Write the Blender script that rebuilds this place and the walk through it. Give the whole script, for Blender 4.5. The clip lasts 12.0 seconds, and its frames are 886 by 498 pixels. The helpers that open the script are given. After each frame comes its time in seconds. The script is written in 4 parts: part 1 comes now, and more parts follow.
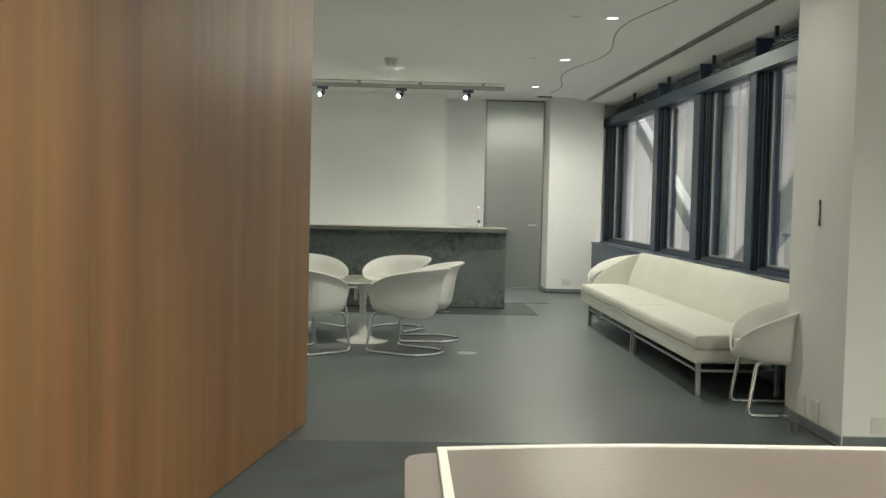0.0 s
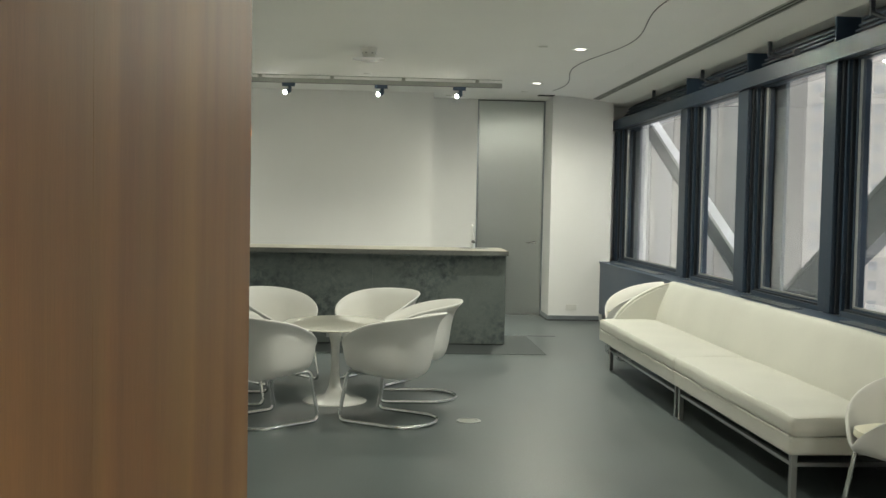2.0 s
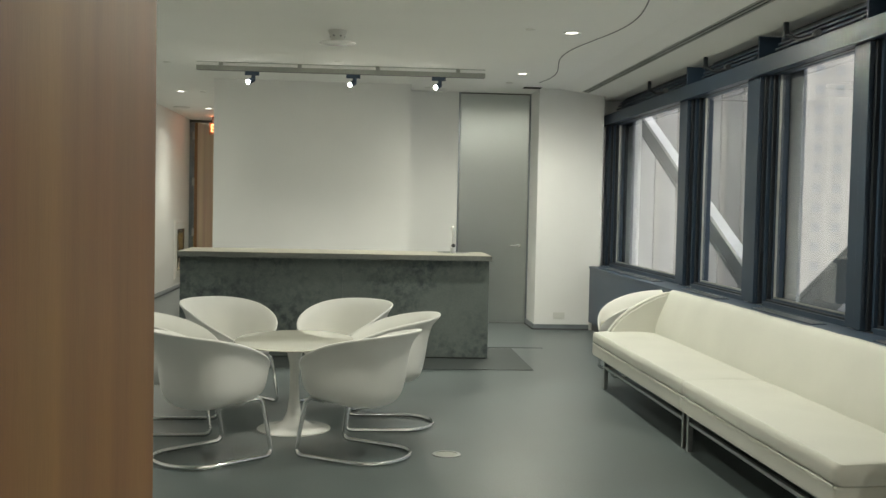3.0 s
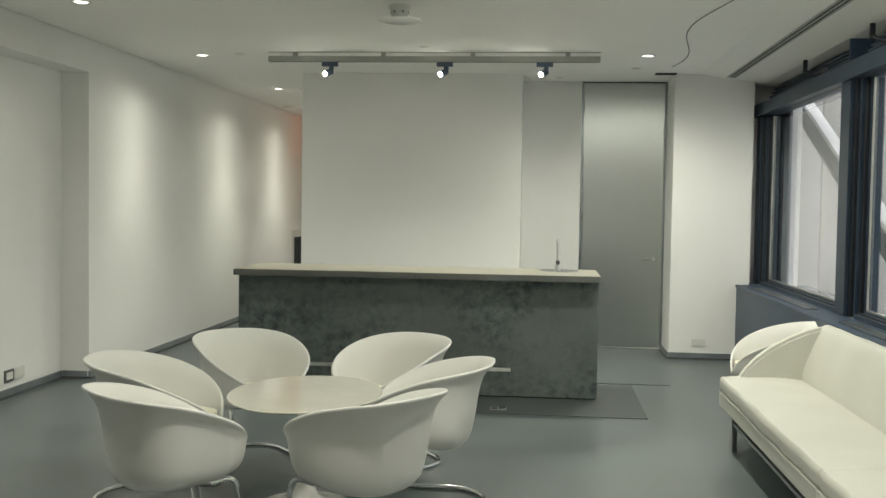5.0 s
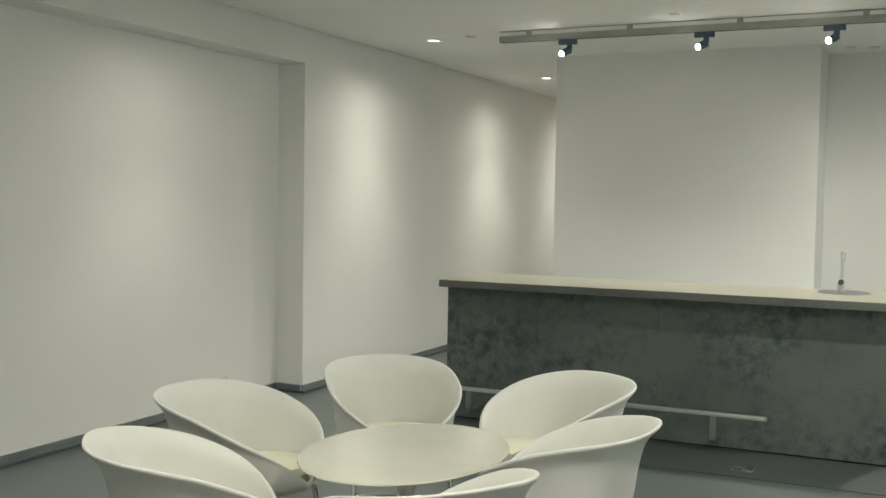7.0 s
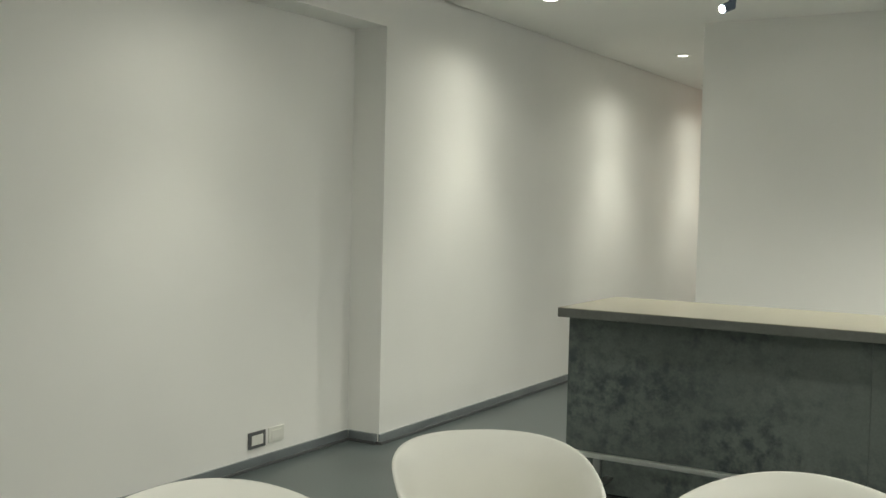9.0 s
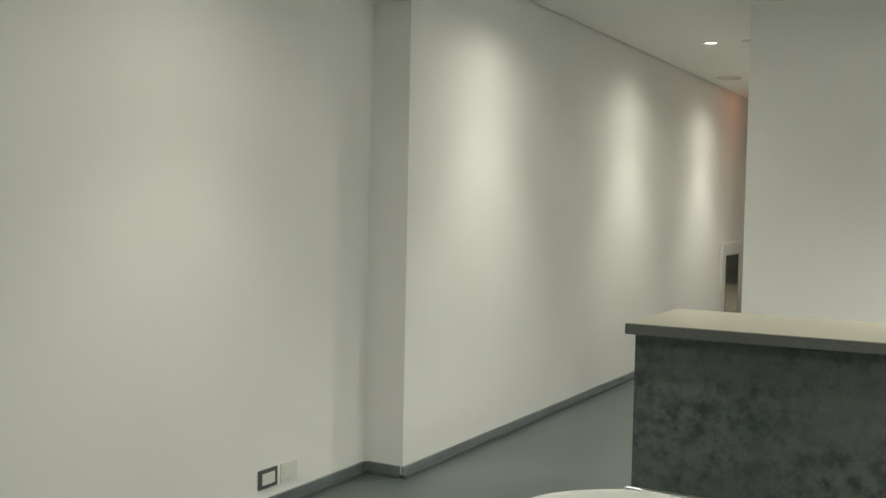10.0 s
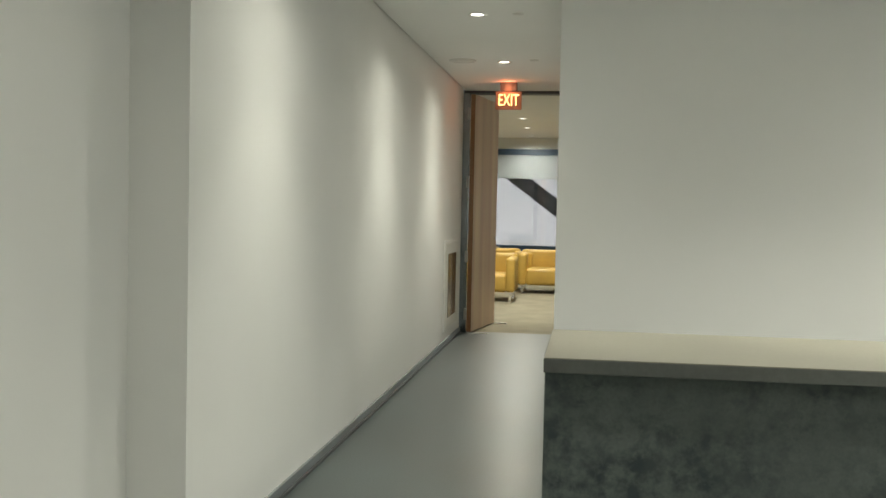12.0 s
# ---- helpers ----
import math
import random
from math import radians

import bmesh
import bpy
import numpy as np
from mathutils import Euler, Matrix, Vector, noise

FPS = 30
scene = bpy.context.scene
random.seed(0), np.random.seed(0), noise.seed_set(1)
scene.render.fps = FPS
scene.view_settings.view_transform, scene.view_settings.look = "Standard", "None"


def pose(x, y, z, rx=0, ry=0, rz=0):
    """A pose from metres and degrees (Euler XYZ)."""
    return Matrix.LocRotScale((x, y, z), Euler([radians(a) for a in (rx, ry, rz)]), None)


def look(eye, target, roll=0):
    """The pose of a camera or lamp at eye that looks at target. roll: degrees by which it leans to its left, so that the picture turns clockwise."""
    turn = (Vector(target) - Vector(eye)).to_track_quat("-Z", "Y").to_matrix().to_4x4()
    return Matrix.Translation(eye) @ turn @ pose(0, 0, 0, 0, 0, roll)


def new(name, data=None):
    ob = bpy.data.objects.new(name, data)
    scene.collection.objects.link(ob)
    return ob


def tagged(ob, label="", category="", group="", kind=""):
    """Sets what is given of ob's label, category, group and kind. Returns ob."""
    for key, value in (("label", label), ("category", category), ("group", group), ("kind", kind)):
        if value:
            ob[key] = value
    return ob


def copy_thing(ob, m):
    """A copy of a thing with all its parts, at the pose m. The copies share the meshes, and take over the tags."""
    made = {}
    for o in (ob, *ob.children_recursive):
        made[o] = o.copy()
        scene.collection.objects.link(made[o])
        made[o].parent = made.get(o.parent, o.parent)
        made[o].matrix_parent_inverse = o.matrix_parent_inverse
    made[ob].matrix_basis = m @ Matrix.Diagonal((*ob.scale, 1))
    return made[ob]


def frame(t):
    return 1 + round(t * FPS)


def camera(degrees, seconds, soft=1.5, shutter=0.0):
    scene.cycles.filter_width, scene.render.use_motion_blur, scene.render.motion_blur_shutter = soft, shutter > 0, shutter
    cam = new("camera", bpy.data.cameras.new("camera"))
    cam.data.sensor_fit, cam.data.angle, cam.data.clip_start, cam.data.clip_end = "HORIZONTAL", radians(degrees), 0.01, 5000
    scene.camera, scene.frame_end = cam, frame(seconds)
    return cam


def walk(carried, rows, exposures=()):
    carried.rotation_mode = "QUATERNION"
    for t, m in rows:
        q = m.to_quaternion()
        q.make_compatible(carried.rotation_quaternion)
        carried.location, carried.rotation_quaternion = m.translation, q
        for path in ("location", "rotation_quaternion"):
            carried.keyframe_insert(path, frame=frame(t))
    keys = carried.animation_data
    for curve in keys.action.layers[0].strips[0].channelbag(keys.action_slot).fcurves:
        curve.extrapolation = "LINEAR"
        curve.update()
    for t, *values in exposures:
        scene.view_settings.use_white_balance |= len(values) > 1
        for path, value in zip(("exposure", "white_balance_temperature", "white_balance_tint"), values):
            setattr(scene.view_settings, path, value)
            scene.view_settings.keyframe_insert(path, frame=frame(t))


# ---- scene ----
cam = camera(46.8, 12.0)
PATH = [
    (0, (1.084, 0.04, 1.184), (1.159, 2.036, 1.092), 1.3),
    (0.5, (1.058, 0.495, 1.229), (1.135, 2.492, 1.139), 1.3),
    (1, (1.044, 0.96, 1.253), (1.126, 2.956, 1.163), 1.3),
    (1.5, (1.047, 1.397, 1.286), (1.132, 3.393, 1.196), 1.3),
    (2, (1.046, 1.826, 1.32), (1.164, 3.821, 1.234), 1.1),
    (2.5, (1.076, 2.241, 1.319), (1.243, 4.232, 1.235), 1.2),
    (4.5, (1.56, 3.794, 1.367), (1.502, 5.792, 1.28), 1.0),
    (5, (1.8, 4.079, 1.395), (1.609, 6.068, 1.306), 0.9),
    (5.5, (2.042, 4.399, 1.394), (1.664, 6.361, 1.304), 0.9),
    (6, (2.216, 4.751, 1.392), (1.69, 6.678, 1.302), 0.9),
    (6.5, (2.333, 5.1, 1.408), (1.65, 6.978, 1.315), 0.9),
    (7, (2.383, 5.479, 1.407), (1.523, 7.282, 1.31), 0.9),
    (9, (1.599, 6.881, 1.385), (0.569, 8.593, 1.293), 1.3),
    (9.5, (1.271, 7.081, 1.388), (0.239, 8.792, 1.296), 1.3),
    (10, (0.927, 7.312, 1.367), (-0.037, 9.063, 1.279), 1.2),
    (10.5, (0.586, 7.493, 1.372), (-0.23, 9.316, 1.287), 1.3),
    (11, (0.228, 7.704, 1.362), (-0.381, 9.607, 1.28), 1.4),
    (11.5, (-0.049, 7.963, 1.354), (-0.509, 9.907, 1.273), 1.2),
    (12, (-0.291, 8.268, 1.336), (-0.573, 10.247, 1.256), 1.2),
]
walk(cam, [(t, look(eye, target, roll)) for t, eye, target, roll in PATH], exposures=((0, 2.72), (12, 2.72)))

# ---------------------------------------------------------------- world and light
world = bpy.data.worlds.new("world")
scene.world = world
world.use_nodes = True
wn = world.node_tree
sky = wn.nodes.new("ShaderNodeTexSky")
sky.sky_type = "NISHITA"
sky.sun_disc = False
sky.sun_elevation, sky.sun_rotation = radians(42), radians(200)
sky.air_density, sky.dust_density = 2.0, 6.0
overcast = wn.nodes.new("ShaderNodeHueSaturation")
overcast.inputs["Saturation"].default_value = 0.25
wn.links.new(sky.outputs[0], overcast.inputs["Color"])
wn.nodes["Background"].inputs["Strength"].default_value = 0.046
wn.links.new(overcast.outputs[0], wn.nodes["Background"].inputs["Color"])

sun_data = bpy.data.lights.new("sun", "SUN")
sun_data.energy, sun_data.angle, sun_data.color = 0.34, radians(25), (1.0, 0.96, 0.9)
new("sun", sun_data).matrix_world = look((-14, -38, 36), (0, 0, 0))

LAMP = (0.97, 0.955, 0.81)


def spot(name, place, target, watts, cone, blend, radius=0.035, colour=LAMP):
    data = bpy.data.lights.new(name, "SPOT")
    data.energy, data.spot_size, data.spot_blend = watts, radians(cone), blend
    data.shadow_soft_size, data.color = radius, colour
    ob = new(name, data)
    ob.matrix_world = look(place, target)
    return ob


# ---------------------------------------------------------------- materials
def material(name, colour, rough=0.5, metal=0.0, scale=8.0, amount=0.12, fine=120.0, bump=0.05,
             stretch=(1, 1, 1), rough_var=0.08, emit=None, strength=0.0, ior=1.45, coat=0.0, dark=None):
    m = bpy.data.materials.new(name)
    m.use_nodes = True
    t = m.node_tree
    b = t.nodes["Principled BSDF"]
    co = t.nodes.new("ShaderNodeTexCoord")
    mp = t.nodes.new("ShaderNodeMapping")
    mp.inputs["Scale"].default_value = stretch
    t.links.new(co.outputs["Object"], mp.inputs["Vector"])
    big = t.nodes.new("ShaderNodeTexNoise")
    big.inputs["Scale"].default_value, big.inputs["Detail"].default_value = scale, 6
    small = t.nodes.new("ShaderNodeTexNoise")
    small.inputs["Scale"].default_value, small.inputs["Detail"].default_value = fine, 3
    for n in (big, small):
        t.links.new(mp.outputs[0], n.inputs["Vector"])
    ramp = t.nodes.new("ShaderNodeValToRGB")
    low = dark if dark else tuple(c * (1 - amount) for c in colour)
    high = tuple(min(1.0, c * (1 + amount * 0.5)) for c in colour)
    ramp.color_ramp.elements[0].position, ramp.color_ramp.elements[1].position = 0.32, 0.68
    ramp.color_ramp.elements[0].color, ramp.color_ramp.elements[1].color = (*low, 1), (*high, 1)
    t.links.new(big.outputs["Fac"], ramp.inputs[0])
    mix = t.nodes.new("ShaderNodeMix")
    mix.data_type, mix.blend_type = "RGBA", "OVERLAY"
    mix.inputs[0].default_value = min(0.5, amount)
    t.links.new(ramp.outputs[0], mix.inputs[6])
    t.links.new(small.outputs["Fac"], mix.inputs[7])
    t.links.new(mix.outputs[2], b.inputs["Base Color"])
    rr = t.nodes.new("ShaderNodeMapRange")
    rr.inputs["To Min"].default_value, rr.inputs["To Max"].default_value = max(0.02, rough - rough_var), min(1, rough + rough_var)
    t.links.new(big.outputs["Fac"], rr.inputs["Value"])
    t.links.new(rr.outputs[0], b.inputs["Roughness"])
    b.inputs["Metallic"].default_value = metal
    b.inputs["IOR"].default_value = ior
    b.inputs["Coat Weight"].default_value = coat
    if bump:
        bp = t.nodes.new("ShaderNodeBump")
        bp.inputs["Strength"].default_value, bp.inputs["Distance"].default_value = bump, 0.004
        t.links.new(small.outputs["Fac"], bp.inputs["Height"])
        t.links.new(bp.outputs[0], b.inputs["Normal"])
    if emit:
        b.inputs["Emission Color"].default_value = (*emit, 1)
        b.inputs["Emission Strength"].default_value = strength
    return m


def veneer(name, light, dark):
    """Vertical straight-grained veneer with wide and narrow stripes."""
    m = material(name, light, 0.48, scale=1.0, amount=0.16, fine=40, bump=0.012, stretch=(6, 6, 0.22), dark=dark, ior=1.6, rough_var=0.04)
    t = m.node_tree
    b = t.nodes["Principled BSDF"]
    plain = b.inputs["Base Color"].links[0].from_socket
    co, mp = t.nodes.new("ShaderNodeTexCoord"), t.nodes.new("ShaderNodeMapping")
    mp.inputs["Scale"].default_value = (3.5, 3.5, 0.30)
    t.links.new(co.outputs["Object"], mp.inputs["Vector"])
    n, ramp = t.nodes.new("ShaderNodeTexNoise"), t.nodes.new("ShaderNodeValToRGB")
    n.inputs["Scale"].default_value, n.inputs["Detail"].default_value = 1.6, 3
    t.links.new(mp.outputs[0], n.inputs["Vector"])
    t.links.new(n.outputs["Fac"], ramp.inputs[0])
    # reddish heartwood to golden sapwood
    ramp.color_ramp.elements[0].position, ramp.color_ramp.elements[1].position = 0.36, 0.66
    ramp.color_ramp.elements[0].color = (0.92, 0.80, 0.74, 1)
    ramp.color_ramp.elements[1].color = (1.0, 1.0, 0.86, 1)
    tint = t.nodes.new("ShaderNodeMix")
    tint.data_type, tint.blend_type = "RGBA", "MULTIPLY"
    tint.inputs[0].default_value = 1.0
    t.links.new(plain, tint.inputs[6])
    t.links.new(ramp.outputs[0], tint.inputs[7])
    t.links.new(tint.outputs[2], b.inputs["Base Color"])
    return m


def patina():
    """Blackened steel with clouds of fine dark stains."""
    m = material("blackened_patina_steel", (0.160, 0.186, 0.176), 0.46, 0.2, scale=1.6, amount=0.18, fine=90, bump=0.02, rough_var=0.10)
    t = m.node_tree
    b = t.nodes["Principled BSDF"]
    plain = b.inputs["Base Color"].links[0].from_socket
    co = t.nodes.new("ShaderNodeTexCoord")
    masks = []
    for scale, detail, lo, hi in ((1.5, 4, 0.38, 0.60), (17.0, 14, 0.41, 0.62)):
        n = t.nodes.new("ShaderNodeTexNoise")
        n.inputs["Scale"].default_value, n.inputs["Detail"].default_value, n.inputs["Roughness"].default_value = scale, detail, 0.66
        t.links.new(co.outputs["Object"], n.inputs["Vector"])
        r = t.nodes.new("ShaderNodeMapRange")
        r.inputs["From Min"].default_value, r.inputs["From Max"].default_value = lo, hi
        t.links.new(n.outputs["Fac"], r.inputs["Value"])
        masks.append(r.outputs[0])
    both = t.nodes.new("ShaderNodeMath")
    both.operation = "MULTIPLY"
    t.links.new(masks[0], both.inputs[0])
    t.links.new(masks[1], both.inputs[1])
    mix = t.nodes.new("ShaderNodeMix")
    mix.data_type = "RGBA"
    t.links.new(both.outputs[0], mix.inputs[0])
    t.links.new(plain, mix.inputs[6])
    mix.inputs[7].default_value = (0.062, 0.080, 0.084, 1)
    t.links.new(mix.outputs[2], b.inputs["Base Color"])
    return m


WALL = material("white_wall_paint", (0.85, 0.85, 0.83), 0.75, scale=0.9, amount=0.03, fine=240, bump=0.04)
CEIL = material("white_ceiling_paint", (0.90, 0.90, 0.87), 0.85, scale=0.7, amount=0.03, fine=200, bump=0.03)
FLOOR = material("grey_rubber_floor", (0.085, 0.106, 0.107), 0.34, scale=1.3, amount=0.30, fine=90, bump=0.04, rough_var=0.08, ior=1.78)
CARPET = material("charcoal_carpet", (0.098, 0.120, 0.121), 0.8, scale=3, amount=0.2, fine=420, bump=0.5)
INLAY = material("dark_floor_inlay", (0.076, 0.088, 0.088), 0.6, scale=2.2, amount=0.18, fine=110, bump=0.05)
BEIGE = material("beige_lounge_carpet", (0.30, 0.27, 0.20), 0.95, scale=3, amount=0.15, fine=380, bump=0.4)
WOOD = veneer("walnut_veneer", (0.322, 0.174, 0.077), (0.218, 0.113, 0.053))
DOORWOOD = veneer("brown_door_veneer", (0.68, 0.55, 0.45), (0.57, 0.45, 0.36))
FRAME = material("blue_grey_window_paint", (0.024, 0.043, 0.070), 0.40, scale=3, amount=0.12, fine=150, bump=0.02)
FRAMEDARK = material("black_gasket_and_step_shade", (0.012, 0.016, 0.022), 0.5, scale=4, amount=0.15, bump=0.02)
CABINET = material("slate_blue_sill_paint", (0.048, 0.072, 0.108), 0.45, scale=2, amount=0.12, fine=120, bump=0.02)
BASE = material("grey_metal_skirting", (0.30, 0.33, 0.35), 0.32, 0.6, scale=5, amount=0.15, bump=0.01)
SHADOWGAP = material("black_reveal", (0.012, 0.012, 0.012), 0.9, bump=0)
STEEL = material("brushed_stainless_door", (0.60, 0.63, 0.62), 0.40, 1.0, scale=1.0, amount=0.02, fine=60, bump=0, stretch=(0.3, 0.3, 2.0), rough_var=0.03)
# brushed across: reflections smear sideways
nodes = STEEL.node_tree.nodes
along = nodes.new("ShaderNodeCombineXYZ")
along.inputs[0].default_value = 1.0
STEEL.node_tree.links.new(along.outputs[0], nodes["Principled BSDF"].inputs["Tangent"])
nodes["Principled BSDF"].inputs["Anisotropic"].default_value = 0.85
CHROME = material("polished_chrome", (0.88, 0.89, 0.90), 0.12, 1.0, scale=6, amount=0.04, bump=0, rough_var=0.03)
BRIGHT = material("bright_polished_steel", (0.92, 0.92, 0.90), 0.30, 1.0, scale=6, amount=0.04, bump=0, rough_var=0.03)
SATIN = material("satin_steel", (0.46, 0.47, 0.47), 0.32, 1.0, scale=6, amount=0.08, bump=0.01)
SHELL = material("white_moulded_shell", (0.78, 0.78, 0.75), 0.46, scale=3, amount=0.04, fine=300, bump=0.01)
PAD = material("cream_leather_pad", (0.80, 0.78, 0.62), 0.45, scale=6, amount=0.05, fine=180, bump=0.06)
LEATHER = material("ivory_leather", (0.63, 0.63, 0.57), 0.45, scale=2.6, amount=0.05, fine=160, bump=0.09)
LAMINATE = material("glossy_white_tabletop", (0.70, 0.69, 0.60), 0.04, scale=3.4, amount=0.07, fine=40, bump=0, rough_var=0.02, ior=1.75)
LACQUER = material("white_lacquered_metal", (0.80, 0.80, 0.77), 0.16, scale=4, amount=0.03, bump=0)
PATINA = patina()
# cream reflection on the top is put into the colour; the edge stays grey
WORKTOP = material("cream_lit_zinc_worktop", (0.30, 0.288, 0.235), 0.36, 0.25, scale=2.4, amount=0.12, fine=60, bump=0.02)
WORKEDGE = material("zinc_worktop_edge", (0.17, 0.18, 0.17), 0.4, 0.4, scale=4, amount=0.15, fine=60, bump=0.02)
ALU = material("anodised_aluminium", (0.42, 0.43, 0.40), 0.45, 0.6, scale=6, amount=0.08, bump=0.01)
BLUE = material("blue_grey_lamp_plastic", (0.07, 0.10, 0.15), 0.5, scale=8, amount=0.1, bump=0)
PLASTIC = material("white_fitting_plastic", (0.74, 0.74, 0.70), 0.4, scale=8, amount=0.04, bump=0)
GREYPL = material("dark_grey_plastic", (0.10, 0.105, 0.11), 0.5, scale=8, amount=0.1, bump=0)
GLOW = material("lit_lamp_lens", (0.9, 0.9, 0.85), 0.4, bump=0, emit=(1.0, 0.96, 0.86), strength=14.0)
DIMGLOW = material("lit_downlight_lens", (0.9, 0.9, 0.85), 0.4, bump=0, emit=(1.0, 0.95, 0.82), strength=0.8)
REDGLOW = material("lit_exit_letters", (0.9, 0.3, 0.1), 0.5, bump=0, emit=(1.0, 0.45, 0.14), strength=0.75)
REDPANEL = material("orange_exit_panel", (0.40, 0.24, 0.18), 0.5, scale=6, amount=0.1, bump=0, emit=(1.0, 0.25, 0.10), strength=0.012)
YELLOW = material("mustard_leather", (0.54, 0.345, 0.075), 0.42, scale=4, amount=0.12, fine=120, bump=0.06)
TABLETOP = material("brown_lacquered_tabletop", (0.185, 0.150, 0.138), 0.36, scale=3, amount=0.15, fine=60, bump=0.01)
BLIND = material("grey_roller_blind", (0.20, 0.215, 0.23), 0.9, scale=3, amount=0.05, fine=500, bump=0.1)
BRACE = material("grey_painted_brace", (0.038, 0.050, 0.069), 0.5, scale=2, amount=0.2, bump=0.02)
OUTER = material("pale_blue_grey_edge_band", (0.20, 0.22, 0.25), 0.55, scale=2, amount=0.12, bump=0.02)
# for the first brace's top plate, much paler than its web
FLANGE = material("pale_brace_flange", (0.72, 0.73, 0.74), 0.6, scale=3, amount=0.12, bump=0.05)
CONCRETE = material("pale_facade_concrete", (0.215, 0.212, 0.203), 0.85, scale=0.3, amount=0.15, fine=8, bump=0.1)
# aerial haze is put into these two facade colours as a bluer grey
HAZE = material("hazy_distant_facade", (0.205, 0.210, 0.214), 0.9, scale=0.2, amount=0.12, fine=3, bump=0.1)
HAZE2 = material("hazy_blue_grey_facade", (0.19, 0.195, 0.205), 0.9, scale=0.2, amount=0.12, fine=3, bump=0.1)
DARKWIN = material("dark_facade_glass", (0.15, 0.16, 0.17), 0.4, scale=0.6, amount=0.3, bump=0)
# kept this pale as a reflector, bouncing skylight up onto the ceiling
GROUND = material("snowy_street", (0.48, 0.49, 0.50), 0.9, scale=0.3, amount=0.2, fine=4, bump=0.2)
CABGLASS = material("dark_cabinet_glass", (0.10, 0.105, 0.10), 0.08, scale=3, amount=0.3, bump=0)
MIRROR = material("mirror_jamb", (0.30, 0.34, 0.37), 0.18, 1.0, bump=0)


def glass_material():
    m = bpy.data.materials.new("window_glass")
    m.use_nodes = True
    b = m.node_tree.nodes["Principled BSDF"]
    b.inputs["Base Color"].default_value = (0.93, 0.95, 0.96, 1)
    b.inputs["Transmission Weight"].default_value = 1.0
    b.inputs["Roughness"].default_value = 0.0
    b.inputs["IOR"].default_value = 1.45
    return m


GLASS = glass_material()


# ---------------------------------------------------------------- mesh helpers
def box(bm, x0, x1, y0, y1, z0, z1, r=0.0, seg=2):
    """A box, with its edges rounded by r, added to bm."""
    made = bmesh.ops.create_cube(bm, size=1, matrix=Matrix.Translation(((x0 + x1) / 2, (y0 + y1) / 2, (z0 + z1) / 2))
                                 @ Matrix.Diagonal((x1 - x0, y1 - y0, z1 - z0, 1)))
    if r:
        edges = {e for v in made["verts"] for e in v.link_edges}
        bmesh.ops.bevel(bm, geom=list(edges), offset=r, segments=seg, profile=0.5, affect="EDGES")
    return bm


def lathe(bm, profile, at=(0, 0, 0), seg=32, sx=1.0, sy=1.0):
    """A profile of (radius, height) turned about the vertical axis."""
    rings = []
    for r, z in profile:
        if r < 1e-5:
            rings.append([bm.verts.new((at[0], at[1], at[2] + z))])
        else:
            rings.append([bm.verts.new((at[0] + r * sx * math.cos(2 * math.pi * i / seg), at[1] + r * sy * math.sin(2 * math.pi * i / seg), at[2] + z)) for i in range(seg)])
    for a, b in zip(rings, rings[1:]):
        for i in range(seg):
            j = (i + 1) % seg
            if len(a) == 1 and len(b) == 1:
                continue
            if len(a) == 1:
                bm.faces.new((a[0], b[i], b[j]))
            elif len(b) == 1:
                bm.faces.new((a[i], a[j], b[0]))
            else:
                bm.faces.new((a[i], a[j], b[j], b[i]))
    bmesh.ops.recalc_face_normals(bm, faces=bm.faces)
    return bm


def fillet(points, r, steps=6):
    """The polyline with each inner corner rounded."""
    pts = [Vector(p) for p in points]
    out = [pts[0]]
    for a, b, c in zip(pts, pts[1:], pts[2:]):
        u, w = (a - b), (c - b)
        d = min(r, u.length * 0.49, w.length * 0.49)
        p, q = b + u.normalized() * d, b + w.normalized() * d
        for i in range(steps + 1):
            s = i / steps
            out.append(p * (1 - s) ** 2 + b * 2 * s * (1 - s) + q * s ** 2)
    out.append(pts[-1])
    return out


def tube(bm, points, r, seg=10):
    """A round bar along a polyline."""
    rings = []
    n = len(points)
    side = None
    for i, p in enumerate(points):
        d = (points[min(i + 1, n - 1)] - points[max(i - 1, 0)]).normalized()
        if side is None:
            side = d.orthogonal().normalized()
        side = (side - d * side.dot(d)).normalized()
        up = d.cross(side)
        rings.append([bm.verts.new(p + side * r * math.cos(2 * math.pi * k / seg) + up * r * math.sin(2 * math.pi * k / seg)) for k in range(seg)])
    for a, b in zip(rings, rings[1:]):
        for k in range(seg):
            bm.faces.new((a[k], a[(k + 1) % seg], b[(k + 1) % seg], b[k]))
    bm.faces.new(rings[0][::-1])
    bm.faces.new(rings[-1])
    return bm


def prism(bm, outline, axis, a, b):
    """An outline of two coordinates drawn out along an axis from a to b."""
    def at(p, s):
        return {"x": (s, p[0], p[1]), "y": (p[0], s, p[1]), "z": (p[0], p[1], s)}[axis]
    lo = [bm.verts.new(at(p, a)) for p in outline]
    hi = [bm.verts.new(at(p, b)) for p in outline]
    n = len(outline)
    for i in range(n):
        bm.faces.new((lo[i], lo[(i + 1) % n], hi[(i + 1) % n], hi[i]))
    bm.faces.new(lo[::-1])
    bm.faces.new(hi)
    bmesh.ops.recalc_face_normals(bm, faces=bm.faces)
    return bm


def mesh_of(name, bm, mat, smooth=False):
    me = bpy.data.meshes.new(name)
    bm.to_mesh(me)
    bm.free()
    me.materials.append(mat)
    if smooth:
        me.shade_smooth()
        me.set_sharp_from_angle(angle=radians(42))
    return me


